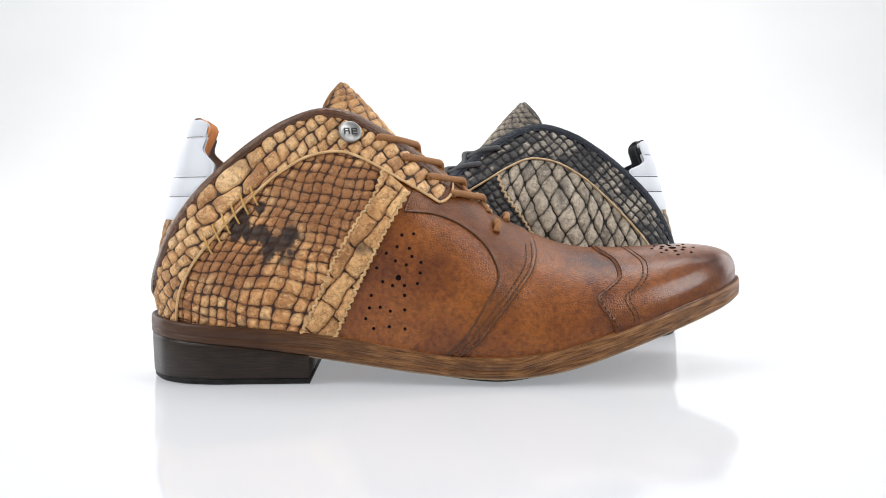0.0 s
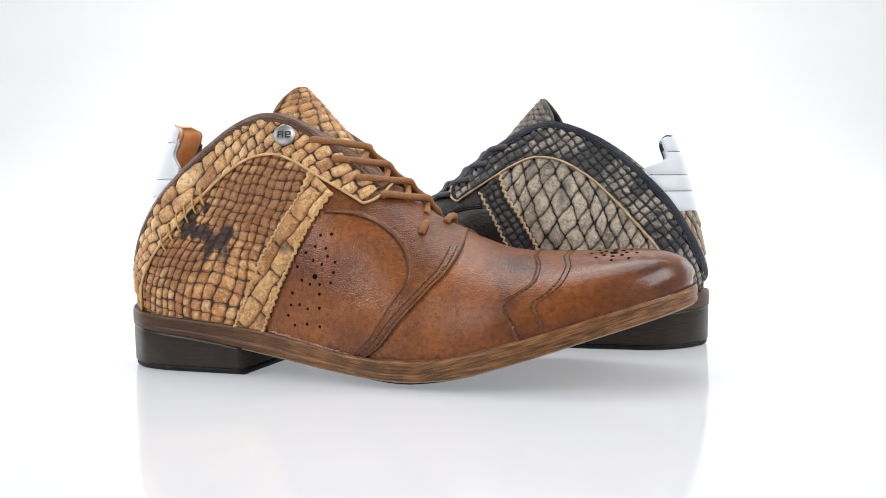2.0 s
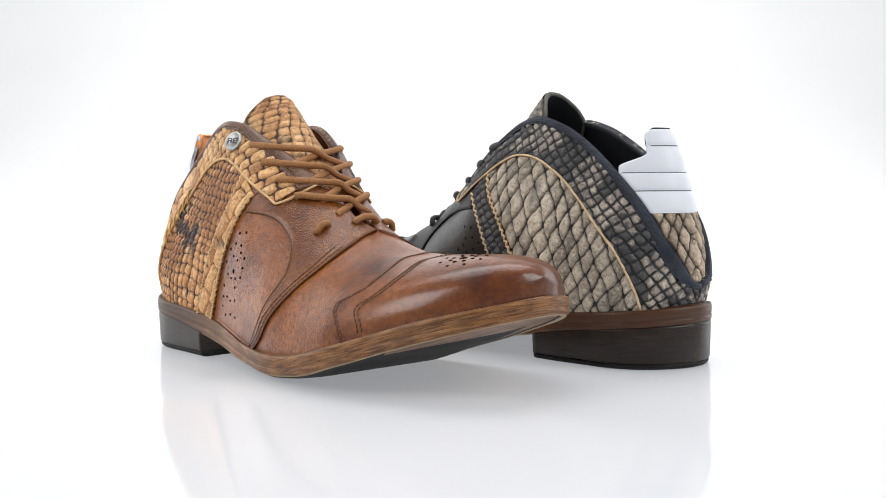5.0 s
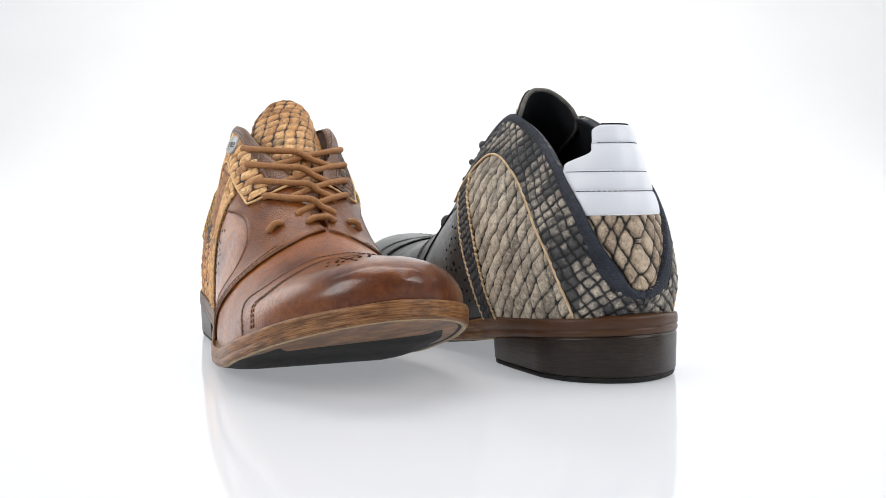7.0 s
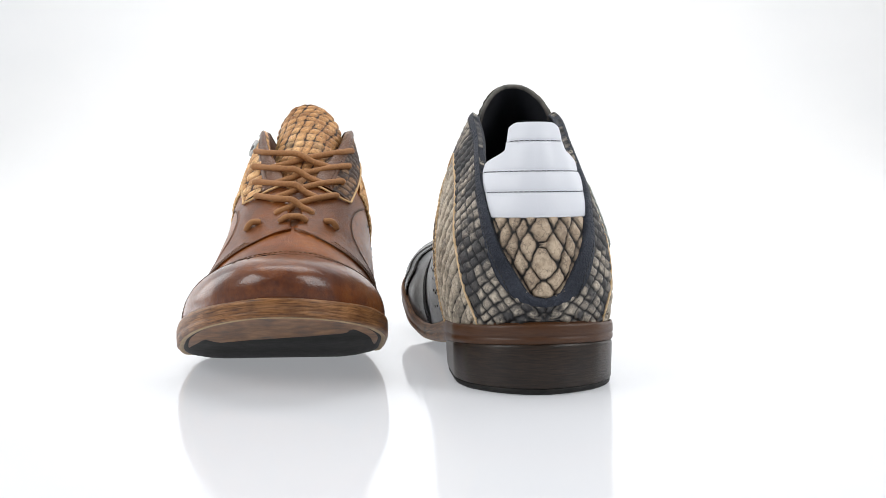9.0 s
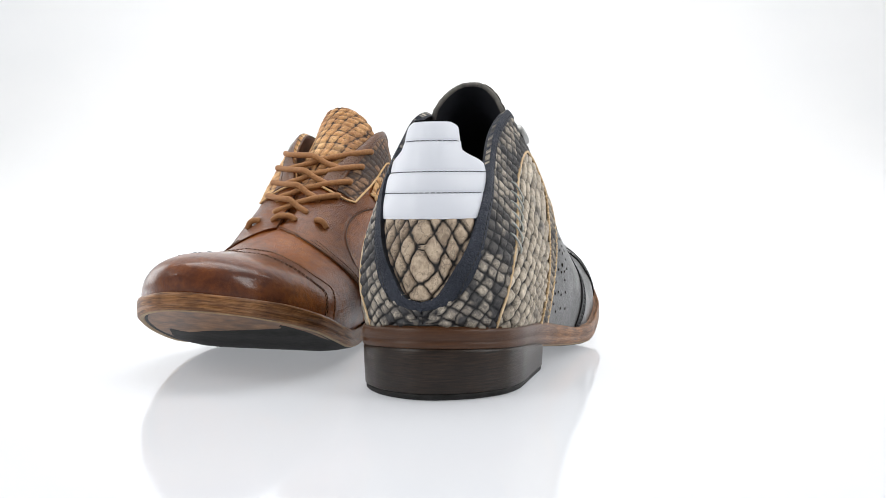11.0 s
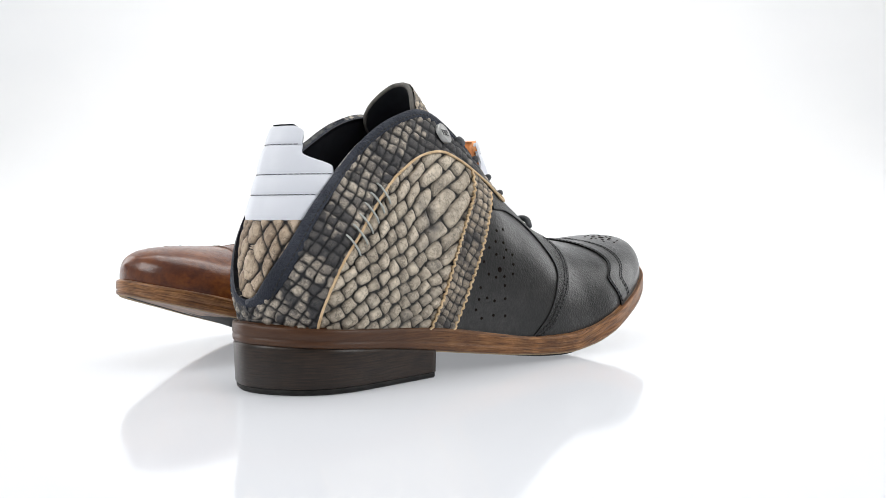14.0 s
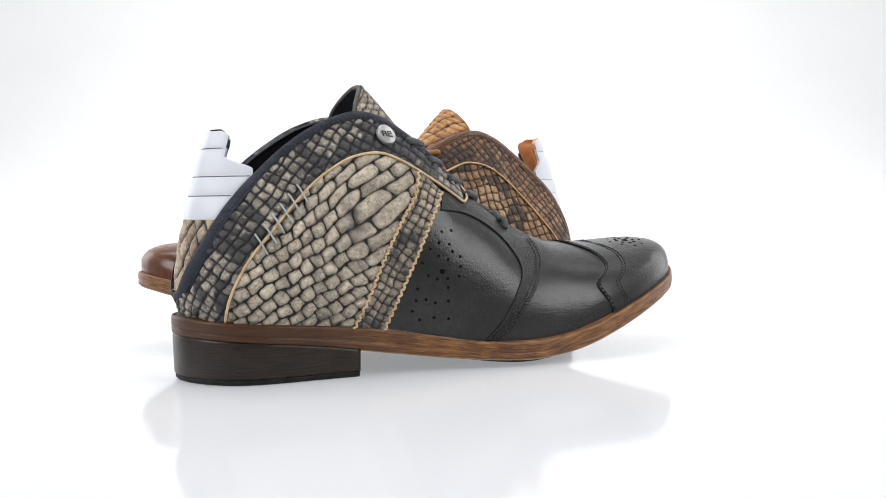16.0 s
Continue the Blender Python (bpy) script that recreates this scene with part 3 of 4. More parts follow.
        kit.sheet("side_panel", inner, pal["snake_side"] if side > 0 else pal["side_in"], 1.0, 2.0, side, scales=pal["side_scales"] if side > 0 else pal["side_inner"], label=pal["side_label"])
        strip = ruled(pa, pb, 44)
        kit.sheet("strip", strip, pal["snake_strip"] if side > 0 else pal["strip_inner"], 1.8, 2.2, side, scales=pal["strip_scales"], label="scaled leather strip with pinked edges")
        kit.cord("pinked_edge", pa, 0.75, pal["raw"], side, 1.9, "raw tan zigzag leather edge")
        kit.cord("pinked_edge", pb, 0.75, pal["raw"], side, 1.6, "raw tan zigzag leather edge")
        low = np.concatenate([welt_run(3.0, 19.6, 40), arch])
        s = np.linspace(0, 1, len(low))
        k2 = 330
        low = np.stack([np.interp(np.linspace(0, 1, k2), s, low[:, i]) for i in (0, 1)], -1)
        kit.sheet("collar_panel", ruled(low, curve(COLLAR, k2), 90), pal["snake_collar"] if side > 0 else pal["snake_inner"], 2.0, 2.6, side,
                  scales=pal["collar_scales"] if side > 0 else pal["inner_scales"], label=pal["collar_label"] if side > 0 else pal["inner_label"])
        kit.cord("tab_edge", curve([(155, 94), (154.5, 89.5), (151.5, 85.5), (148, 84)], 30), 0.7, pal["raw"], side, 2.2, "pale raw leather edge")
        kit.cord("seam_edge", arch, 0.7, pal["raw"], side, 2.0, "pale raw leather edge")
        tilt = np.gradient(np.array(COLLAR), axis=0)
        tilt /= np.linalg.norm(tilt, axis=1, keepdims=True)
        inn = [(x + 4.2 * t[1], z - 4.2 * t[0]) for (x, z), t in zip(COLLAR, tilt)]
        inn[0] = (3, 36.5)
        m = 9
        band = ruled(curve(COLLAR, 200), curve(inn, 200), m)
        dome = (1 - (np.linspace(-1, 1, m) ** 2))[:, None] * 0.7 * np.ones((1, 200))
        bind = kit.sheet("binding", band, pal["binding"], 2.3, 3.8, side, relief=dome, label=pal["binding_label"])
        kit.stitches(curve([(x + 3.0 * t[1], z - 3.0 * t[0]) for (x, z), t in zip(COLLAR, tilt)], 200), pal["thread"], side, 2.75, parent=bind)
        # hand stitches over the arch seam
        if side > 0:
            q = side_line(ARCH, 220)
            d = np.gradient(q, axis=0)
            d /= np.linalg.norm(d, axis=1, keepdims=True)
            for k in (52, 60, 68, 76, 84, 92):
                across = np.array([-d[k, 1], d[k, 0]]) * 0.9 + d[k] * 0.35
                w6 = q[k] + across * np.linspace(-5.5, 5.5, 6)[:, None]
                p, nn = kit.line(dom(w6[:, 0], w6[:, 1]), side, 3.0)
                p += nn * np.array([-1.2, 0.1, 0.3, 0.3, 0.1, -1.2])[:, None]
                kit.tube("hand_stitch", p, 0.5, pal["waxed"], "thick waxed thread stitch", 6)
        # heel patch and padded tab, one half to each side
    heel_and_tab(kit, pal)
    tongue(kit, pal)
    laces(kit, pal)
    button(kit, pal)
    return shoe


def toe_dots(cap, medal, material):
    """The punched rosette on the toe, laid out in plan."""
    for x, y, r in medal:
        y -= 9.0
        a = float(arc(x - INSET))
        taus = np.linspace(0.3, 1.7, 600)
        ys = last(np.full(600, a), taus)[:, 1]
        tau = taus[np.argmin(np.abs(ys - y))]
        p, n = last(a, tau), normal(a, tau)
        punch(p + n * 1.0, n, r, material, cap)


def heel_and_tab(kit, pal):
    cx, cz = np.array(COLLAR).T

    def row(z, half=None, n=81):
        """Across the heel's back at a height, from binding to binding, or to a half width."""
        x = np.interp(z, cz[:8], cx[:8]) if half is None else None
        if half is None:
            a = dom(np.array([x]), np.array([z]))[0, 0]
        else:
            aa = np.linspace(0, 0.35, 300)
            pp = last(aa, dom(HEEL_X(z) + INSET + unarc(aa), np.full(300, z))[:, 1])
            a = aa[np.argmin(np.abs(np.abs(pp[:, 1]) - half))]
        s = np.linspace(-a, a, n)
        xs = unarc(s)
        lo, hi = WELT_Z(xs), CROWN_Z(xs)
        return np.stack([s, np.arcsin(np.clip((z - lo) / (hi - lo), 0, 1)) * 2 / np.pi], -1)
    zs = np.linspace(41.5, 79, 70)
    kit.sheet("heel_patch", np.stack([row(z) for z in zs]), pal["snake_heel"], 0.1, 1.6, 1, scales=pal["heel_scales"], label=pal["heel_label"])
    tab = tagged(new("heel_tab"), "white padded leather heel tab quilted in rolls")
    tab.parent = kit.shoe
    top = pal["tab_top"]
    rolls = [([78, 89.5], [None, None]), ([89.5, 99], [None, None]), ([99, top - 9], [None, 13.0]), ([top - 9, top], [12.7, 11.0])]
    for (z0, z1), (h0, h1) in rolls:
        m, n = 15, 81
        rows = []
        r0, r1 = row(z0, h0), row(z1, h1)
        for v in np.linspace(0, 1, m):
            if h0 is None and h1 is not None:
                k = np.clip((v - 0.25) / 0.5, 0, 1)
                k = k * k * (3 - 2 * k)
                wid = (1 - k) * r0[-1, 0] + k * r1[-1, 0]
            else:
                wid = (1 - v) * r0[-1, 0] + v * r1[-1, 0]
                if z1 == top:
                    wid *= 1 - 0.3 * max(0, (v - 0.6) / 0.4) ** 2.5
            s = np.linspace(-wid, wid, n)
            xs = unarc(s)
            z = z0 + (z1 - z0) * v
            rows.append(np.stack([s, np.arcsin(np.clip((z - WELT_Z(xs)) / (CROWN_Z(xs) - WELT_Z(xs)), 0, 1)) * 2 / np.pi], -1))
        v = np.linspace(-1, 1, m)[:, None]
        u = np.linspace(-1, 1, n)[None, :]
        puff = 0.9 * np.sqrt(np.clip(1 - v**2, 0, 1)) * np.clip((1 - u**2) * 6, 0, 1) ** 0.5
        kit.sheet("roll", np.stack(rows), pal["white"], 0.6, 1.8, 1, relief=puff, parent=tab)
        if z0 > 80:
            kit.stitches(np.stack(rows)[0], pal["tab_thread"], 1, 0.95, 2.6, 1.9, 0.19, parent=tab)
    # lining of the tab, and the leather pull at its top
    rows = []
    for z in np.linspace(80, top + 0.8, 20):
        r = row(z, None if z < 102 else float(np.interp(z, [102, 110, top - 5, top - 2, top + 0.8], [16.0, 13.0, 12.2, 11.0, 7.5])))
        rows.append(r)
    swell = np.sqrt(np.clip(1 - np.linspace(-1, 1, 20)[:, None] ** 4, 0, 1)) * np.sqrt(np.clip(1 - np.linspace(-1, 1, 81)[None, :] ** 4, 0, 1))
    kit.sheet("tab_lining", np.stack(rows), pal["pull"], -2.6, -3.0, 1, relief=-4.2 * swell, label=pal["pull_label"])


def tongue(kit, pal):
    f = [smooth_line(np.array([0, 0.2, 0.42, 0.62, 0.85, 1.0]), np.array(v, float)) for v in
         ([192, 170, 147, 128.5, 109, 100], [60, 76, 95, 116, 138, 147], [11, 13, 16, 18.5, 20, 20])]
    m, n = 110, 70
    v = np.linspace(0, 1, m)[:, None] * np.ones((1, n))
    u = np.linspace(-1, 1, n)[None, :] * np.ones((m, 1))
    hw = f[2](v)
    tipward = np.clip((v - 0.72) / 0.285, 0, 1)
    hw = hw * np.clip(1 - tipward**2.6, 0.02, 1) ** 0.5
    bend = np.clip((v - 0.3) / 0.5, 0, 1)
    y = u * hw
    x = f[0](v) - bend * 30 * np.abs(u * hw / 24) ** 2.2
    z = f[1](v) - (3 + 12 * bend) * np.abs(u * hw / 24) ** 2.2
    y = y + pal["tongue_y"]
    base = np.stack([x, y, z], -1)
    d1, d2 = np.gradient(base, axis=1), np.gradient(base, axis=0)
    nn = np.cross(d1, d2)
    nn /= np.linalg.norm(nn, axis=-1, keepdims=True) + 1e-9
    if nn[m // 2, n // 2, 0] < 0:
        nn = -nn
    wide, tall, turn, jit, amp, seed, power, spots = pal["tongue_scales"]
    edge, cell, lift = diamonds(u * hw, v * 128.0, wide, tall, turn, jit, seed, power)
    e = 1 - np.exp(-edge / 0.6)
    idx = np.arange(m * n).reshape(m, n)
    quads = np.stack([idx[:-1, :-1], idx[:-1, 1:], idx[1:, 1:], idx[1:, :-1]], -1).reshape(-1, 4)
    tg = tagged(new("tongue"), pal["tongue_label"])
    tg.parent = kit.shoe
    scaled = np.clip((v - 0.40) / 0.02, 0, 1)
    cut = int(0.41 * (m - 1)) * (n - 1)
    face = (base + nn * (1.2 + scaled * (0.6 + amp * (1.3 * e - 0.6 - 0.3 * lift * e)))[..., None]).reshape(-1, 3) / 1000
    part("tongue_base", mesh_of("tongue_base", face, quads[:cut]), pal["leather"], tg, pal["vamp_label"].replace("vamp", "tongue base"))
    me = mesh_of("tongue_face", face, quads[cut:])
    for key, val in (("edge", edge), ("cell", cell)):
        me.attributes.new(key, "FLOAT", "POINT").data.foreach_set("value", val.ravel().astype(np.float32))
    part("tongue_face", me, pal["snake_strip"], tg)
    me = mesh_of("tongue_lining", (base - nn * 1.2).reshape(-1, 3) / 1000, quads[:, ::-1])
    part("tongue_lining", me, pal["lining"], tg)
    ring = np.concatenate([base[:, 0], base[-1, 1:], base[::-1, -1][1:]])
    kit.tube("tongue_edge", ring, 1.35, pal["raw_tongue"], "", 6, tg)


EYELETS = [(128, 114.4), (140, 104.6), (152, 94.8), (164, 86.0)]


def laces(kit, pal):
    lace = tagged(new("lace"), pal["lace_label"])
    lace.parent = kit.shoe
    at = []
    for x, z in EYELETS:
        row = []
        for side in (1, -1):
            p, n = kit.line(dom(np.array([x]), np.array([z])), side, 3.0)
            p0, _ = kit.line(dom(np.array([x - 9.0]), np.array([z + 1.5])), side, 3.0)
            row.append((p[0], p0[0], n[0]))
        at.append(row)

    def strand(a, b, lift):
        (p, p0, n), (q, q0, k) = a, b
        mid = (p + q) / 2 + np.array([1.5, 0, 2.0]) * lift
        pts = np.array([p0 - n * 1.5, p0 + n * 0.2, p, p * 0.72 + q * 0.28 + np.array([1, 0, 1.2]) * lift, mid, p * 0.28 + q * 0.72 + np.array([0.5, 0, 0.6]) * lift, q - k * 0.5, q - k * 4.0])
        s = np.linspace(0, 1, len(pts))
        fine = np.stack([smooth_line(s, pts[:, i])(np.linspace(0, 1, 40)) for i in range(3)], -1)
        kit.tube("cord", fine, 1.85, pal["lace"], "", 10, lace)
    for i in range(3):
        strand(at[i][0], at[i + 1][1], 1.7)
        strand(at[i][1], at[i + 1][0], 0.5)

    def low(side):
        p, n = kit.line(dom(np.array([174.0]), np.array([79.0])), side, 1.5)
        return p[0], p[0], n[0]
    strand(at[3][0], low(-1), 1.5)
    strand(at[3][1], low(1), 0.4)

    def loop(x, taus, name):
        a = np.full(len(taus), float(arc(x - INSET)))
        p, n = last(a, taus), normal(a, taus)
        up = np.sin(np.linspace(0, np.pi, len(taus)))[:, None]
        kit.tube(name, p + n * (1.2 + 2.4 * up), 1.8, pal["lace"], "", 10, lace)
    loop(187.0, np.linspace(0.90, 1.10, 14), "cord")
    loop(180.0, np.linspace(0.66, 0.76, 10), "cord")
    loop(180.0, np.linspace(1.24, 1.34, 10), "cord")


def button(kit, pal):
    d = dom(np.array([105.0]), np.array([119.0]))
    p, n = kit.line(d, 1, 3.1)
    p, n = p[0], n[0] + np.array([0.16, 0.0, 0.0])
    n /= np.linalg.norm(n)
    up = np.array([0, 0, 1.0]) - n * n[2]
    up /= np.linalg.norm(up)
    t = np.cross(up, n)
    prof = [(5.6, -1.5), (5.7, 0.3), (5.4, 0.9), (4.9, 1.1), (4.6, 0.75), (0.0, 0.75)]
    g = np.linspace(0, 2 * np.pi, 33)[:-1]
    rings = np.array([[p + (t * np.cos(q) + up * np.sin(q)) * r + n * h for q in g] for r, h in prof])
    k, m = rings.shape[:2]
    f = [(i * m + j, i * m + (j + 1) % m, (i + 1) * m + (j + 1) % m, (i + 1) * m + j) for i in range(k - 1) for j in range(m)]
    stud = part("stud", mesh_of("stud", rings.reshape(-1, 3) / 1000, f), pal["metal"], kit.shoe, "round brushed steel stud with dark emblem")

    def bar(x0, y0, x1, y1):
        c = [(x0, y0), (x1, y0), (x1, y1), (x0, y1)]
        v = [p + t * a + up * b + n * h for h in (0.6, 0.98) for a, b in c]
        return v, [(4, 5, 6, 7), (0, 1, 5, 4), (1, 2, 6, 5), (2, 3, 7, 6), (3, 0, 4, 7)]
    vs, fs = [], []
    for b in ((-3.3, -1.6, -2.7, 1.6), (-3.3, 1.1, -0.6, 1.7), (-1.1, -1.6, -0.5, 1.6), (-3.0, -0.3, -0.8, 0.3), (0.4, -1.6, 1.0, 1.6), (0.4, 1.1, 3.2, 1.7), (0.4, -1.7, 3.2, -1.1), (0.4, -0.3, 3.2, 0.3), (2.6, 0.0, 3.2, 1.6)):
        v, f = bar(*b)
        fs += [tuple(i + len(vs) for i in g2) for g2 in f]
        vs += v
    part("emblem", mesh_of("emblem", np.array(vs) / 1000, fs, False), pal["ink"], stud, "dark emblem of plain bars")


# ---- colours of the two shoes ----
metal = plain("brushed_steel", (0.36, 0.36, 0.35), (0.5, 0.5, 0.49), 0.45, 1.0, 300.0)
ink = plain("dark_enamel", (0.03, 0.03, 0.03), (0.05, 0.05, 0.05), 0.4)
rubber = plain("black_rubber", (0.007, 0.0068, 0.0066), (0.022, 0.021, 0.020), 0.6, 0.0, 160.0, None, 0.6)
rubber.node_tree.nodes["Principled BSDF"].inputs["Specular IOR Level"].default_value = 0.2
# near-black colour stands for the shade inside the shallow holes
hole = plain("punched_hole_shade", (0.004, 0.0025, 0.002), (0.012, 0.008, 0.006), 0.9)
hole.node_tree.nodes["Principled BSDF"].inputs["Specular IOR Level"].default_value = 0.04
padded, nt_p, b_p = shader("white_nappa", 0.42)
b_p.inputs["Base Color"].default_value = (0.66, 0.68, 0.73, 1)
bump(nt_p, b_p, noise_tex(nt_p, 500.0, 4.0), 0.12, 0.0004)
heel_mat = stacked("dark_stacked_heel", (0.007, 0.004, 0.0025), (0.020, 0.011, 0.0065), (0.036, 0.020, 0.011), 0.36, 0.0)
welt_mat = stacked("stacked_welt", (0.050, 0.018, 0.006), (0.21, 0.088, 0.028), (0.38, 0.19, 0.074), 0.42)
rim_mat = plain("pale_rim", (0.30, 0.21, 0.12), (0.42, 0.31, 0.18), 0.6)


brown = dict(
    leather=leather("tan_leather", (0.050, 0.009, 0.0015), (0.245, 0.066, 0.0075), (0.40, 0.125, 0.017), coat=0.75, burnish=0.8, pebble=0.36),
    strap=leather("tan_strap", (0.036, 0.008, 0.002), (0.165, 0.046, 0.0075), (0.30, 0.095, 0.017), 0.42, 760.0, 0.6, 0.0, 0.36),
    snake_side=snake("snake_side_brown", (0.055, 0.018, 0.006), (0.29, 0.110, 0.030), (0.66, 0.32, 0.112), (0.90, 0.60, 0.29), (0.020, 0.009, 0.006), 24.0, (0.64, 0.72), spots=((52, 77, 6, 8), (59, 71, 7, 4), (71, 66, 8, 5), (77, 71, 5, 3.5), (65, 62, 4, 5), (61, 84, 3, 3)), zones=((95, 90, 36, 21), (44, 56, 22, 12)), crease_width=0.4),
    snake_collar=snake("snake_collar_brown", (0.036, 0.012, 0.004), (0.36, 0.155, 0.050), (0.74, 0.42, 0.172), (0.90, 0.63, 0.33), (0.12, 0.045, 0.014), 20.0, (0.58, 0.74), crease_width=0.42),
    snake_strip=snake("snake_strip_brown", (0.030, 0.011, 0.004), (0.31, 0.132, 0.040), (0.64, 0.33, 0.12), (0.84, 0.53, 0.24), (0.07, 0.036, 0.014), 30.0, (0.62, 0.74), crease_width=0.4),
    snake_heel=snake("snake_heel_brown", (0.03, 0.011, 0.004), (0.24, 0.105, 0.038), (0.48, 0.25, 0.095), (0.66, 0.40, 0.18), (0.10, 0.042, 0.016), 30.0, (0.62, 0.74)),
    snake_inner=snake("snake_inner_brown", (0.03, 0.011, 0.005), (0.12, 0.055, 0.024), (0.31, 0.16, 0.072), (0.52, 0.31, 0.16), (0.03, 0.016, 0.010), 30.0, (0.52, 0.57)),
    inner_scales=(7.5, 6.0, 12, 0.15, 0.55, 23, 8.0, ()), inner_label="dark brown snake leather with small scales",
    binding=leather("brown_binding", (0.06, 0.024, 0.011), (0.13, 0.052, 0.022), (0.19, 0.08, 0.034), 0.5),
    lining=plain("brown_lining", (0.10, 0.04, 0.015), (0.17, 0.07, 0.028), 0.6),
    lace=plain("brown_cord", (0.24, 0.10, 0.03), (0.38, 0.175, 0.06), 0.7, 0.0, 900.0, None, 0.6),
    thread=plain("brown_thread", (0.05, 0.019, 0.007), (0.10, 0.042, 0.016), 0.7),
    waxed=plain("ochre_thread", (0.46, 0.26, 0.06), (0.62, 0.38, 0.11), 0.55),
    raw=plain("raw_tan_edge", (0.55, 0.33, 0.14), (0.74, 0.50, 0.26), 0.7),
    raw_tongue=plain("raw_tongue_edge", (0.20, 0.09, 0.03), (0.3, 0.14, 0.05), 0.7),
    pull=plain("orange_suede", (0.72, 0.25, 0.075), (0.84, 0.37, 0.14), 0.7),
    tab_thread=plain("grey_thread", (0.3, 0.3, 0.32), (0.4, 0.4, 0.42), 0.7),
    white=padded, metal=metal, ink=ink, rubber=rubber, hole=hole, heel=heel_mat, tip=rubber, welt=welt_mat, rim=rim_mat,
    side_scales=(8.0, 6.5, 30, 0.06, 0.85, 3, 5.0, ((92, 40, 28, 22, 0.42, 0.0, 0),)), collar_scales=(8.0, -6.2, 38, 0.3, 1.0, 5, 3.5, ((60, 96, 36, 32, 0.45, 0.3, 38),)),
    strip_scales=(17, -9.0, 52, 0.35, 1.1, 7, 5.0, ()), side_inner=(8.6, 7.4, 34, 0.16, 0.6, 4, 8, ()),
    heel_scales=(8, 9, 0, 0.15, 0.7, 9, 8.0, ()), tongue_scales=(8.4, 7.2, 32, 0.1, 0.8, 11, 6, ()), tongue_y=4.6, ankle=(12.0, 8.0, 6.0, 0.0, 150.0),
    tab_top=128.5, vamp_label="burnished tan leather vamp", cap_label="burnished tan toe cap with punched rosette", quarter_label="tan leather quarter with punched holes",
    strap_label="dark burnished tan strap with double stitching", side_label="brown snake leather with dark blotches", collar_label="honey-brown snake leather with large scales",
    binding_label="brown leather collar binding", lining_label="brown leather lining", heel_label="brown snake leather heel patch",
    tongue_label="brown snake leather tongue with rounded top", lace_label="brown round cord lace", pull_label="orange leather pull tab lining")
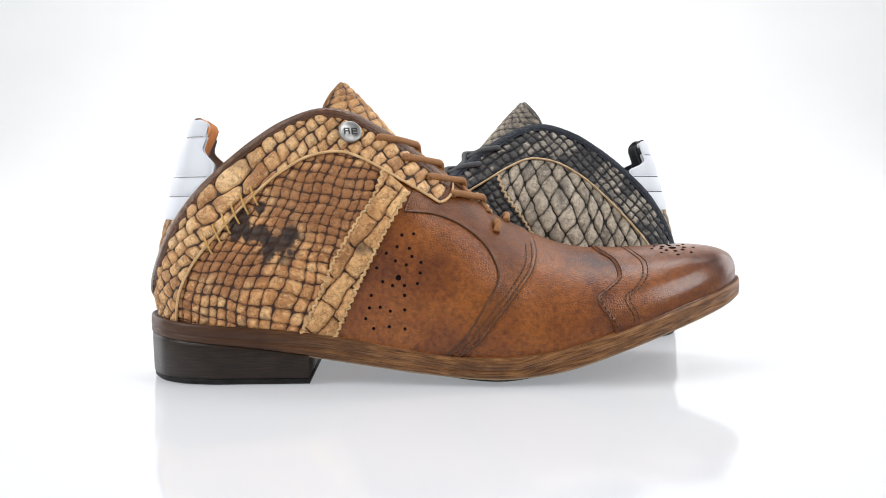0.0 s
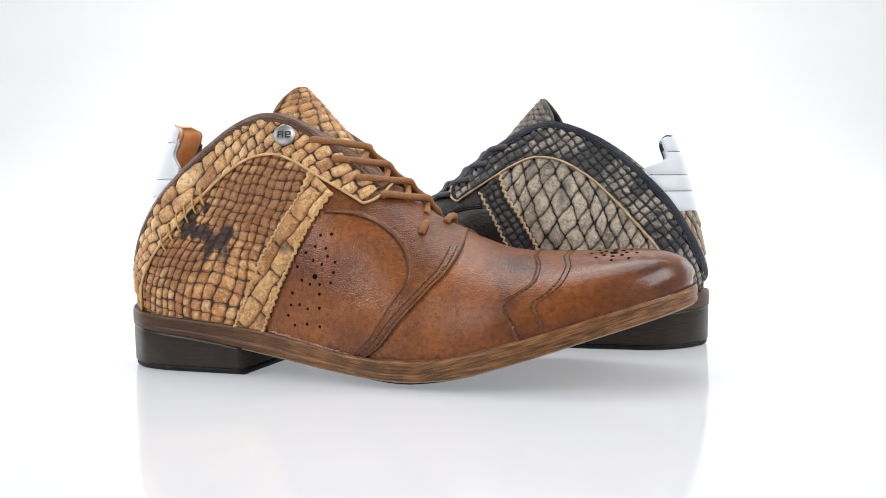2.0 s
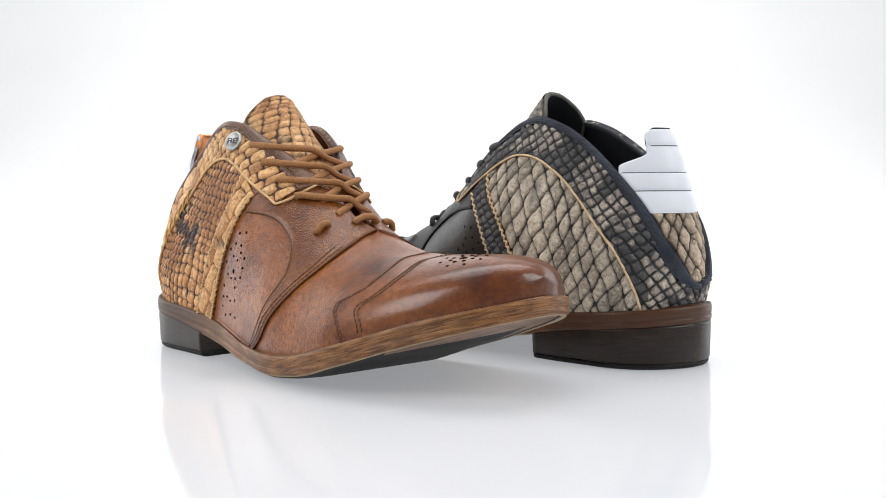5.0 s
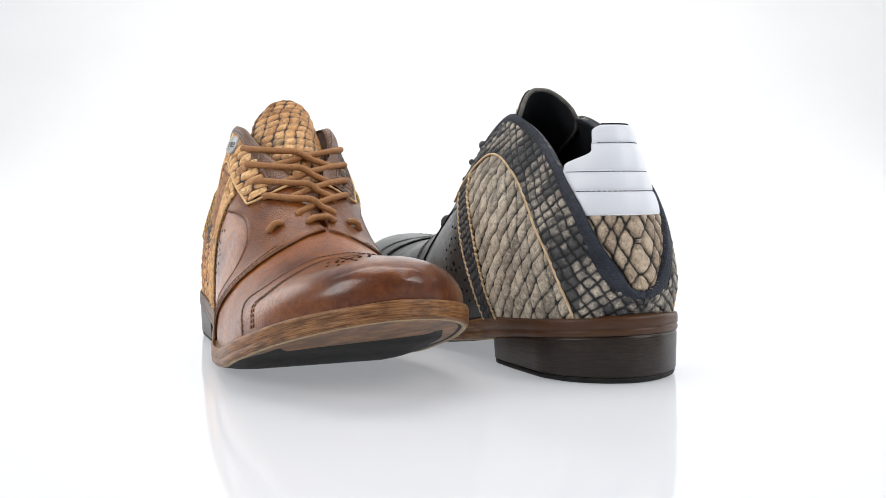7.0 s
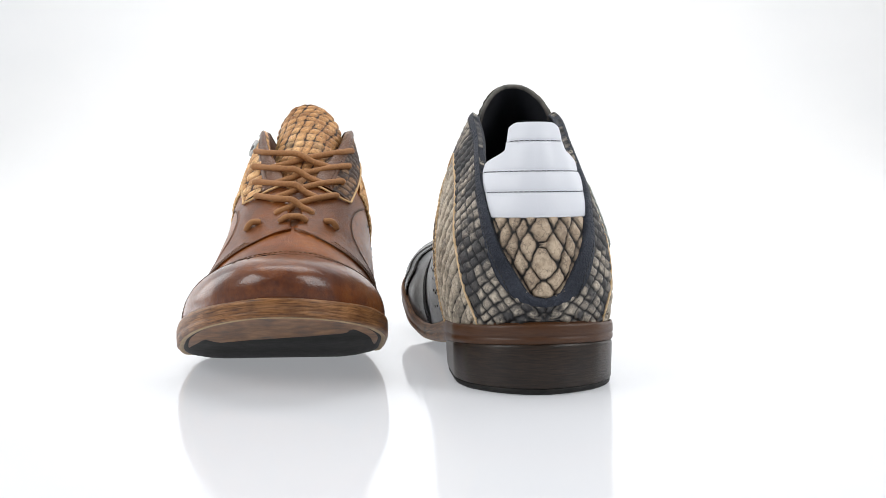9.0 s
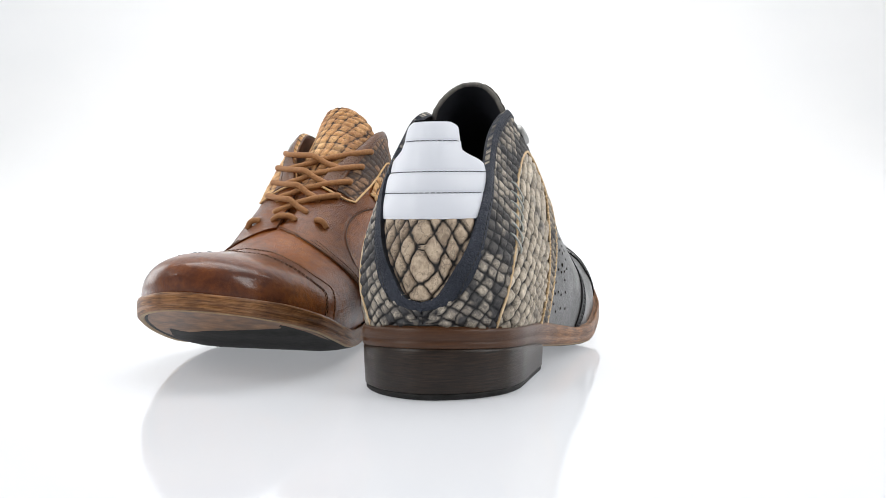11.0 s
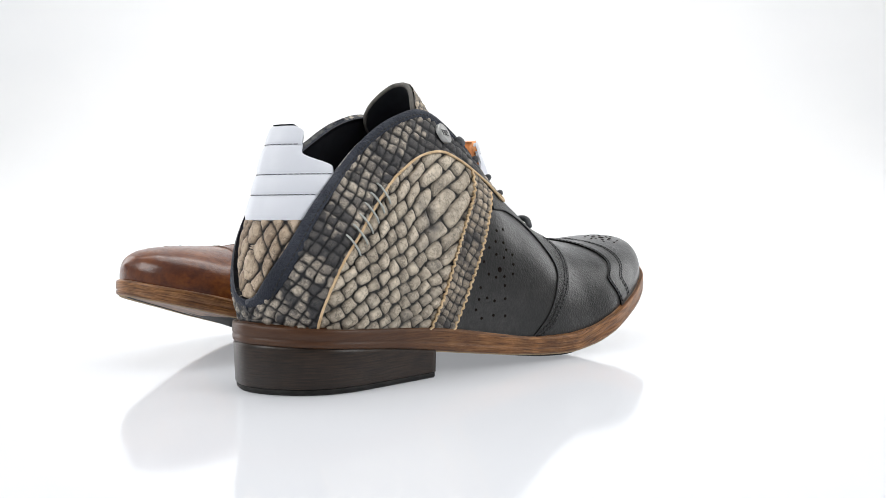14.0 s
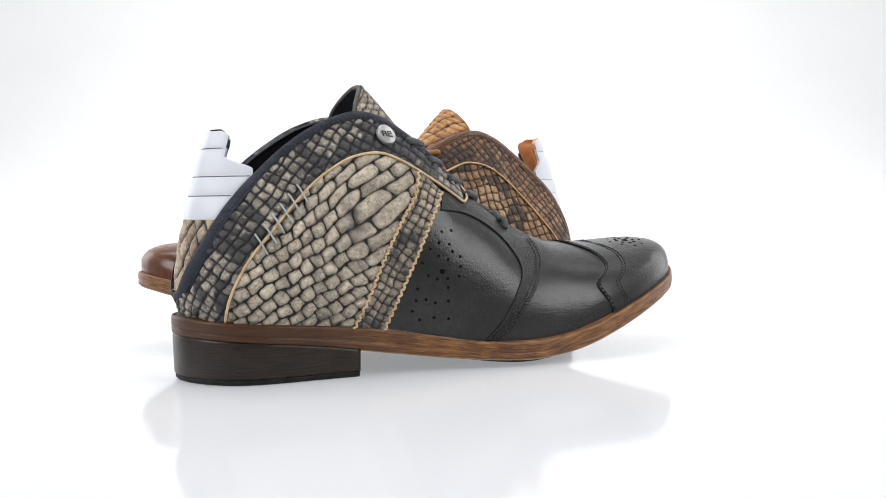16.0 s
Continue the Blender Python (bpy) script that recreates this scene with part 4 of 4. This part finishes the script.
black = dict(
    leather=leather("black_leather", (0.005, 0.005, 0.005), (0.014, 0.0137, 0.013), (0.028, 0.027, 0.0255), 0.42, 560.0, 0.6, 0.0, 0.16),
    strap=leather("black_strap", (0.004, 0.004, 0.004), (0.011, 0.011, 0.0105), (0.021, 0.021, 0.020), 0.42, 760.0, 0.35),
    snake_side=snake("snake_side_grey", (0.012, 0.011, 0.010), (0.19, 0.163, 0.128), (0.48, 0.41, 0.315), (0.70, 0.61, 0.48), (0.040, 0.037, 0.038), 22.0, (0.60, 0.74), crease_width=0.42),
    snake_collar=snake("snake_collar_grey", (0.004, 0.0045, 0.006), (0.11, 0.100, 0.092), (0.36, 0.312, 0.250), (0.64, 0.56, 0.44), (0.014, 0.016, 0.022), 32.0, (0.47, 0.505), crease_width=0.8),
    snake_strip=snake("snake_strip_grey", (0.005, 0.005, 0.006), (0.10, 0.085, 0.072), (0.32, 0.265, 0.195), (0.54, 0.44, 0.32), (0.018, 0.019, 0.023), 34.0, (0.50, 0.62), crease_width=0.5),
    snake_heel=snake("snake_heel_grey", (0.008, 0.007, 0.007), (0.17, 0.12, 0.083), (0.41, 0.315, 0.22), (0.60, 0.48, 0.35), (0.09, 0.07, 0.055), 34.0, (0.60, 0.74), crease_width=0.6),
    binding=leather("navy_binding", (0.016, 0.019, 0.027), (0.037, 0.042, 0.056), (0.064, 0.070, 0.088), 0.55, 720.0, 0.0),
    lining=plain("black_lining", (0.006, 0.007, 0.010), (0.012, 0.013, 0.018), 0.6),
    lace=plain("grey_cord", (0.045, 0.047, 0.052), (0.09, 0.093, 0.10), 0.7, 0.0, 900.0, None, 0.6),
    thread=plain("black_thread", (0.008, 0.008, 0.009), (0.016, 0.016, 0.018), 0.7),
    waxed=plain("grey_waxed_thread", (0.34, 0.36, 0.34), (0.46, 0.48, 0.45), 0.55),
    raw=plain("raw_sand_edge", (0.50, 0.34, 0.18), (0.70, 0.52, 0.32), 0.7),
    raw_tongue=plain("dark_tongue_edge", (0.05, 0.048, 0.045), (0.13, 0.118, 0.10), 0.7),
    pull=plain("black_tab_lining", (0.006, 0.007, 0.010), (0.012, 0.013, 0.018), 0.6),
    tab_thread=plain("navy_thread", (0.02, 0.022, 0.035), (0.03, 0.033, 0.05), 0.7),
    white=padded, metal=metal, ink=ink, rubber=rubber, hole=hole, heel=heel_mat, tip=rubber, welt=welt_mat, rim=rim_mat,
    side_scales=(9.2, -5.8, 30, 0.3, 1.3, 13, 3.2, ((121, 80, 38, 38, 0.34, 0.62, 30),)), collar_scales=(7.6, 6.8, 10, 0.1, 0.9, 15, 8.0, ()), strip_scales=(6.4, 6.0, 14, 0.16, 0.8, 17, 8.0, ()),
    side_inner=(9.5, 15.0, 8, 0.16, 1.1, 14, 4.0, ((104, 80, 30, 30, 0.3, 0.0, 0),)),
    heel_scales=(9.5, 13.0, 0, 0.14, 1.2, 19, 4.0, ((0, 62, 10, 14, 0.35, 0.0, 0),)), tongue_scales=(6.4, 6.0, 0, 0.2, 0.45, 21, 8.0, ()), tongue_y=-2.5, ankle=(-2.5, 5.0, 4.0, 2.5, 60.0),
    tab_top=122.0, vamp_label="black grained leather vamp", cap_label="black leather toe cap with punched rosette", quarter_label="black leather quarter with punched holes",
    strap_label="black leather strap with double stitching", side_label="sand-grey snake leather with large scales", collar_label="dark grey and sand snake leather with small scales",
    binding_label="navy-grey leather collar binding", lining_label="black lining", heel_label="sand-coloured snake leather heel patch",
    tongue_label="dark snake leather tongue with rounded top", lace_label="dark grey round cord lace", pull_label="black lining of the heel tab")

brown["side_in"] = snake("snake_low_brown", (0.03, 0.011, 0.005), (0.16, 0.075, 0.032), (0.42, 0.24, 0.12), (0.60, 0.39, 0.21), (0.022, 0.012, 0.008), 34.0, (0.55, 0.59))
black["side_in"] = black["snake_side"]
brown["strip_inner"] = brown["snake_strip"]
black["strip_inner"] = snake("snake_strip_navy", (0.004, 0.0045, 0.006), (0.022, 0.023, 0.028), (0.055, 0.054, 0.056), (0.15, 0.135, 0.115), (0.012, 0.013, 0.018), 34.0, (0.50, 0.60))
black["snake_inner"], black["inner_scales"], black["inner_label"] = black["snake_collar"], black["collar_scales"], black["collar_label"]

GROUP = "pair of display shoes"
brown_shoe = build_shoe("brown snake leather ankle shoe on glossy white table", brown, GROUP)
black_shoe = build_shoe("black and grey snake leather ankle shoe on glossy white table", black, GROUP)

BROWN_AT = (-0.1440, -0.0862, 2.5)
BLACK_AT = (0.1601, 0.0482, 183.8)


def motions():
    """The table turns both shoes clockwise at a steady pace."""
    for shoe, (x, y, turn) in ((brown_shoe, BROWN_AT), (black_shoe, BLACK_AT)):
        walk(shoe, [(0.5 * i, pose(0, 0, 0, 0, 0, -SPEED * 0.5 * i) @ pose(x, y, 0, 0, 0, turn)) for i in range(33)])


motions()
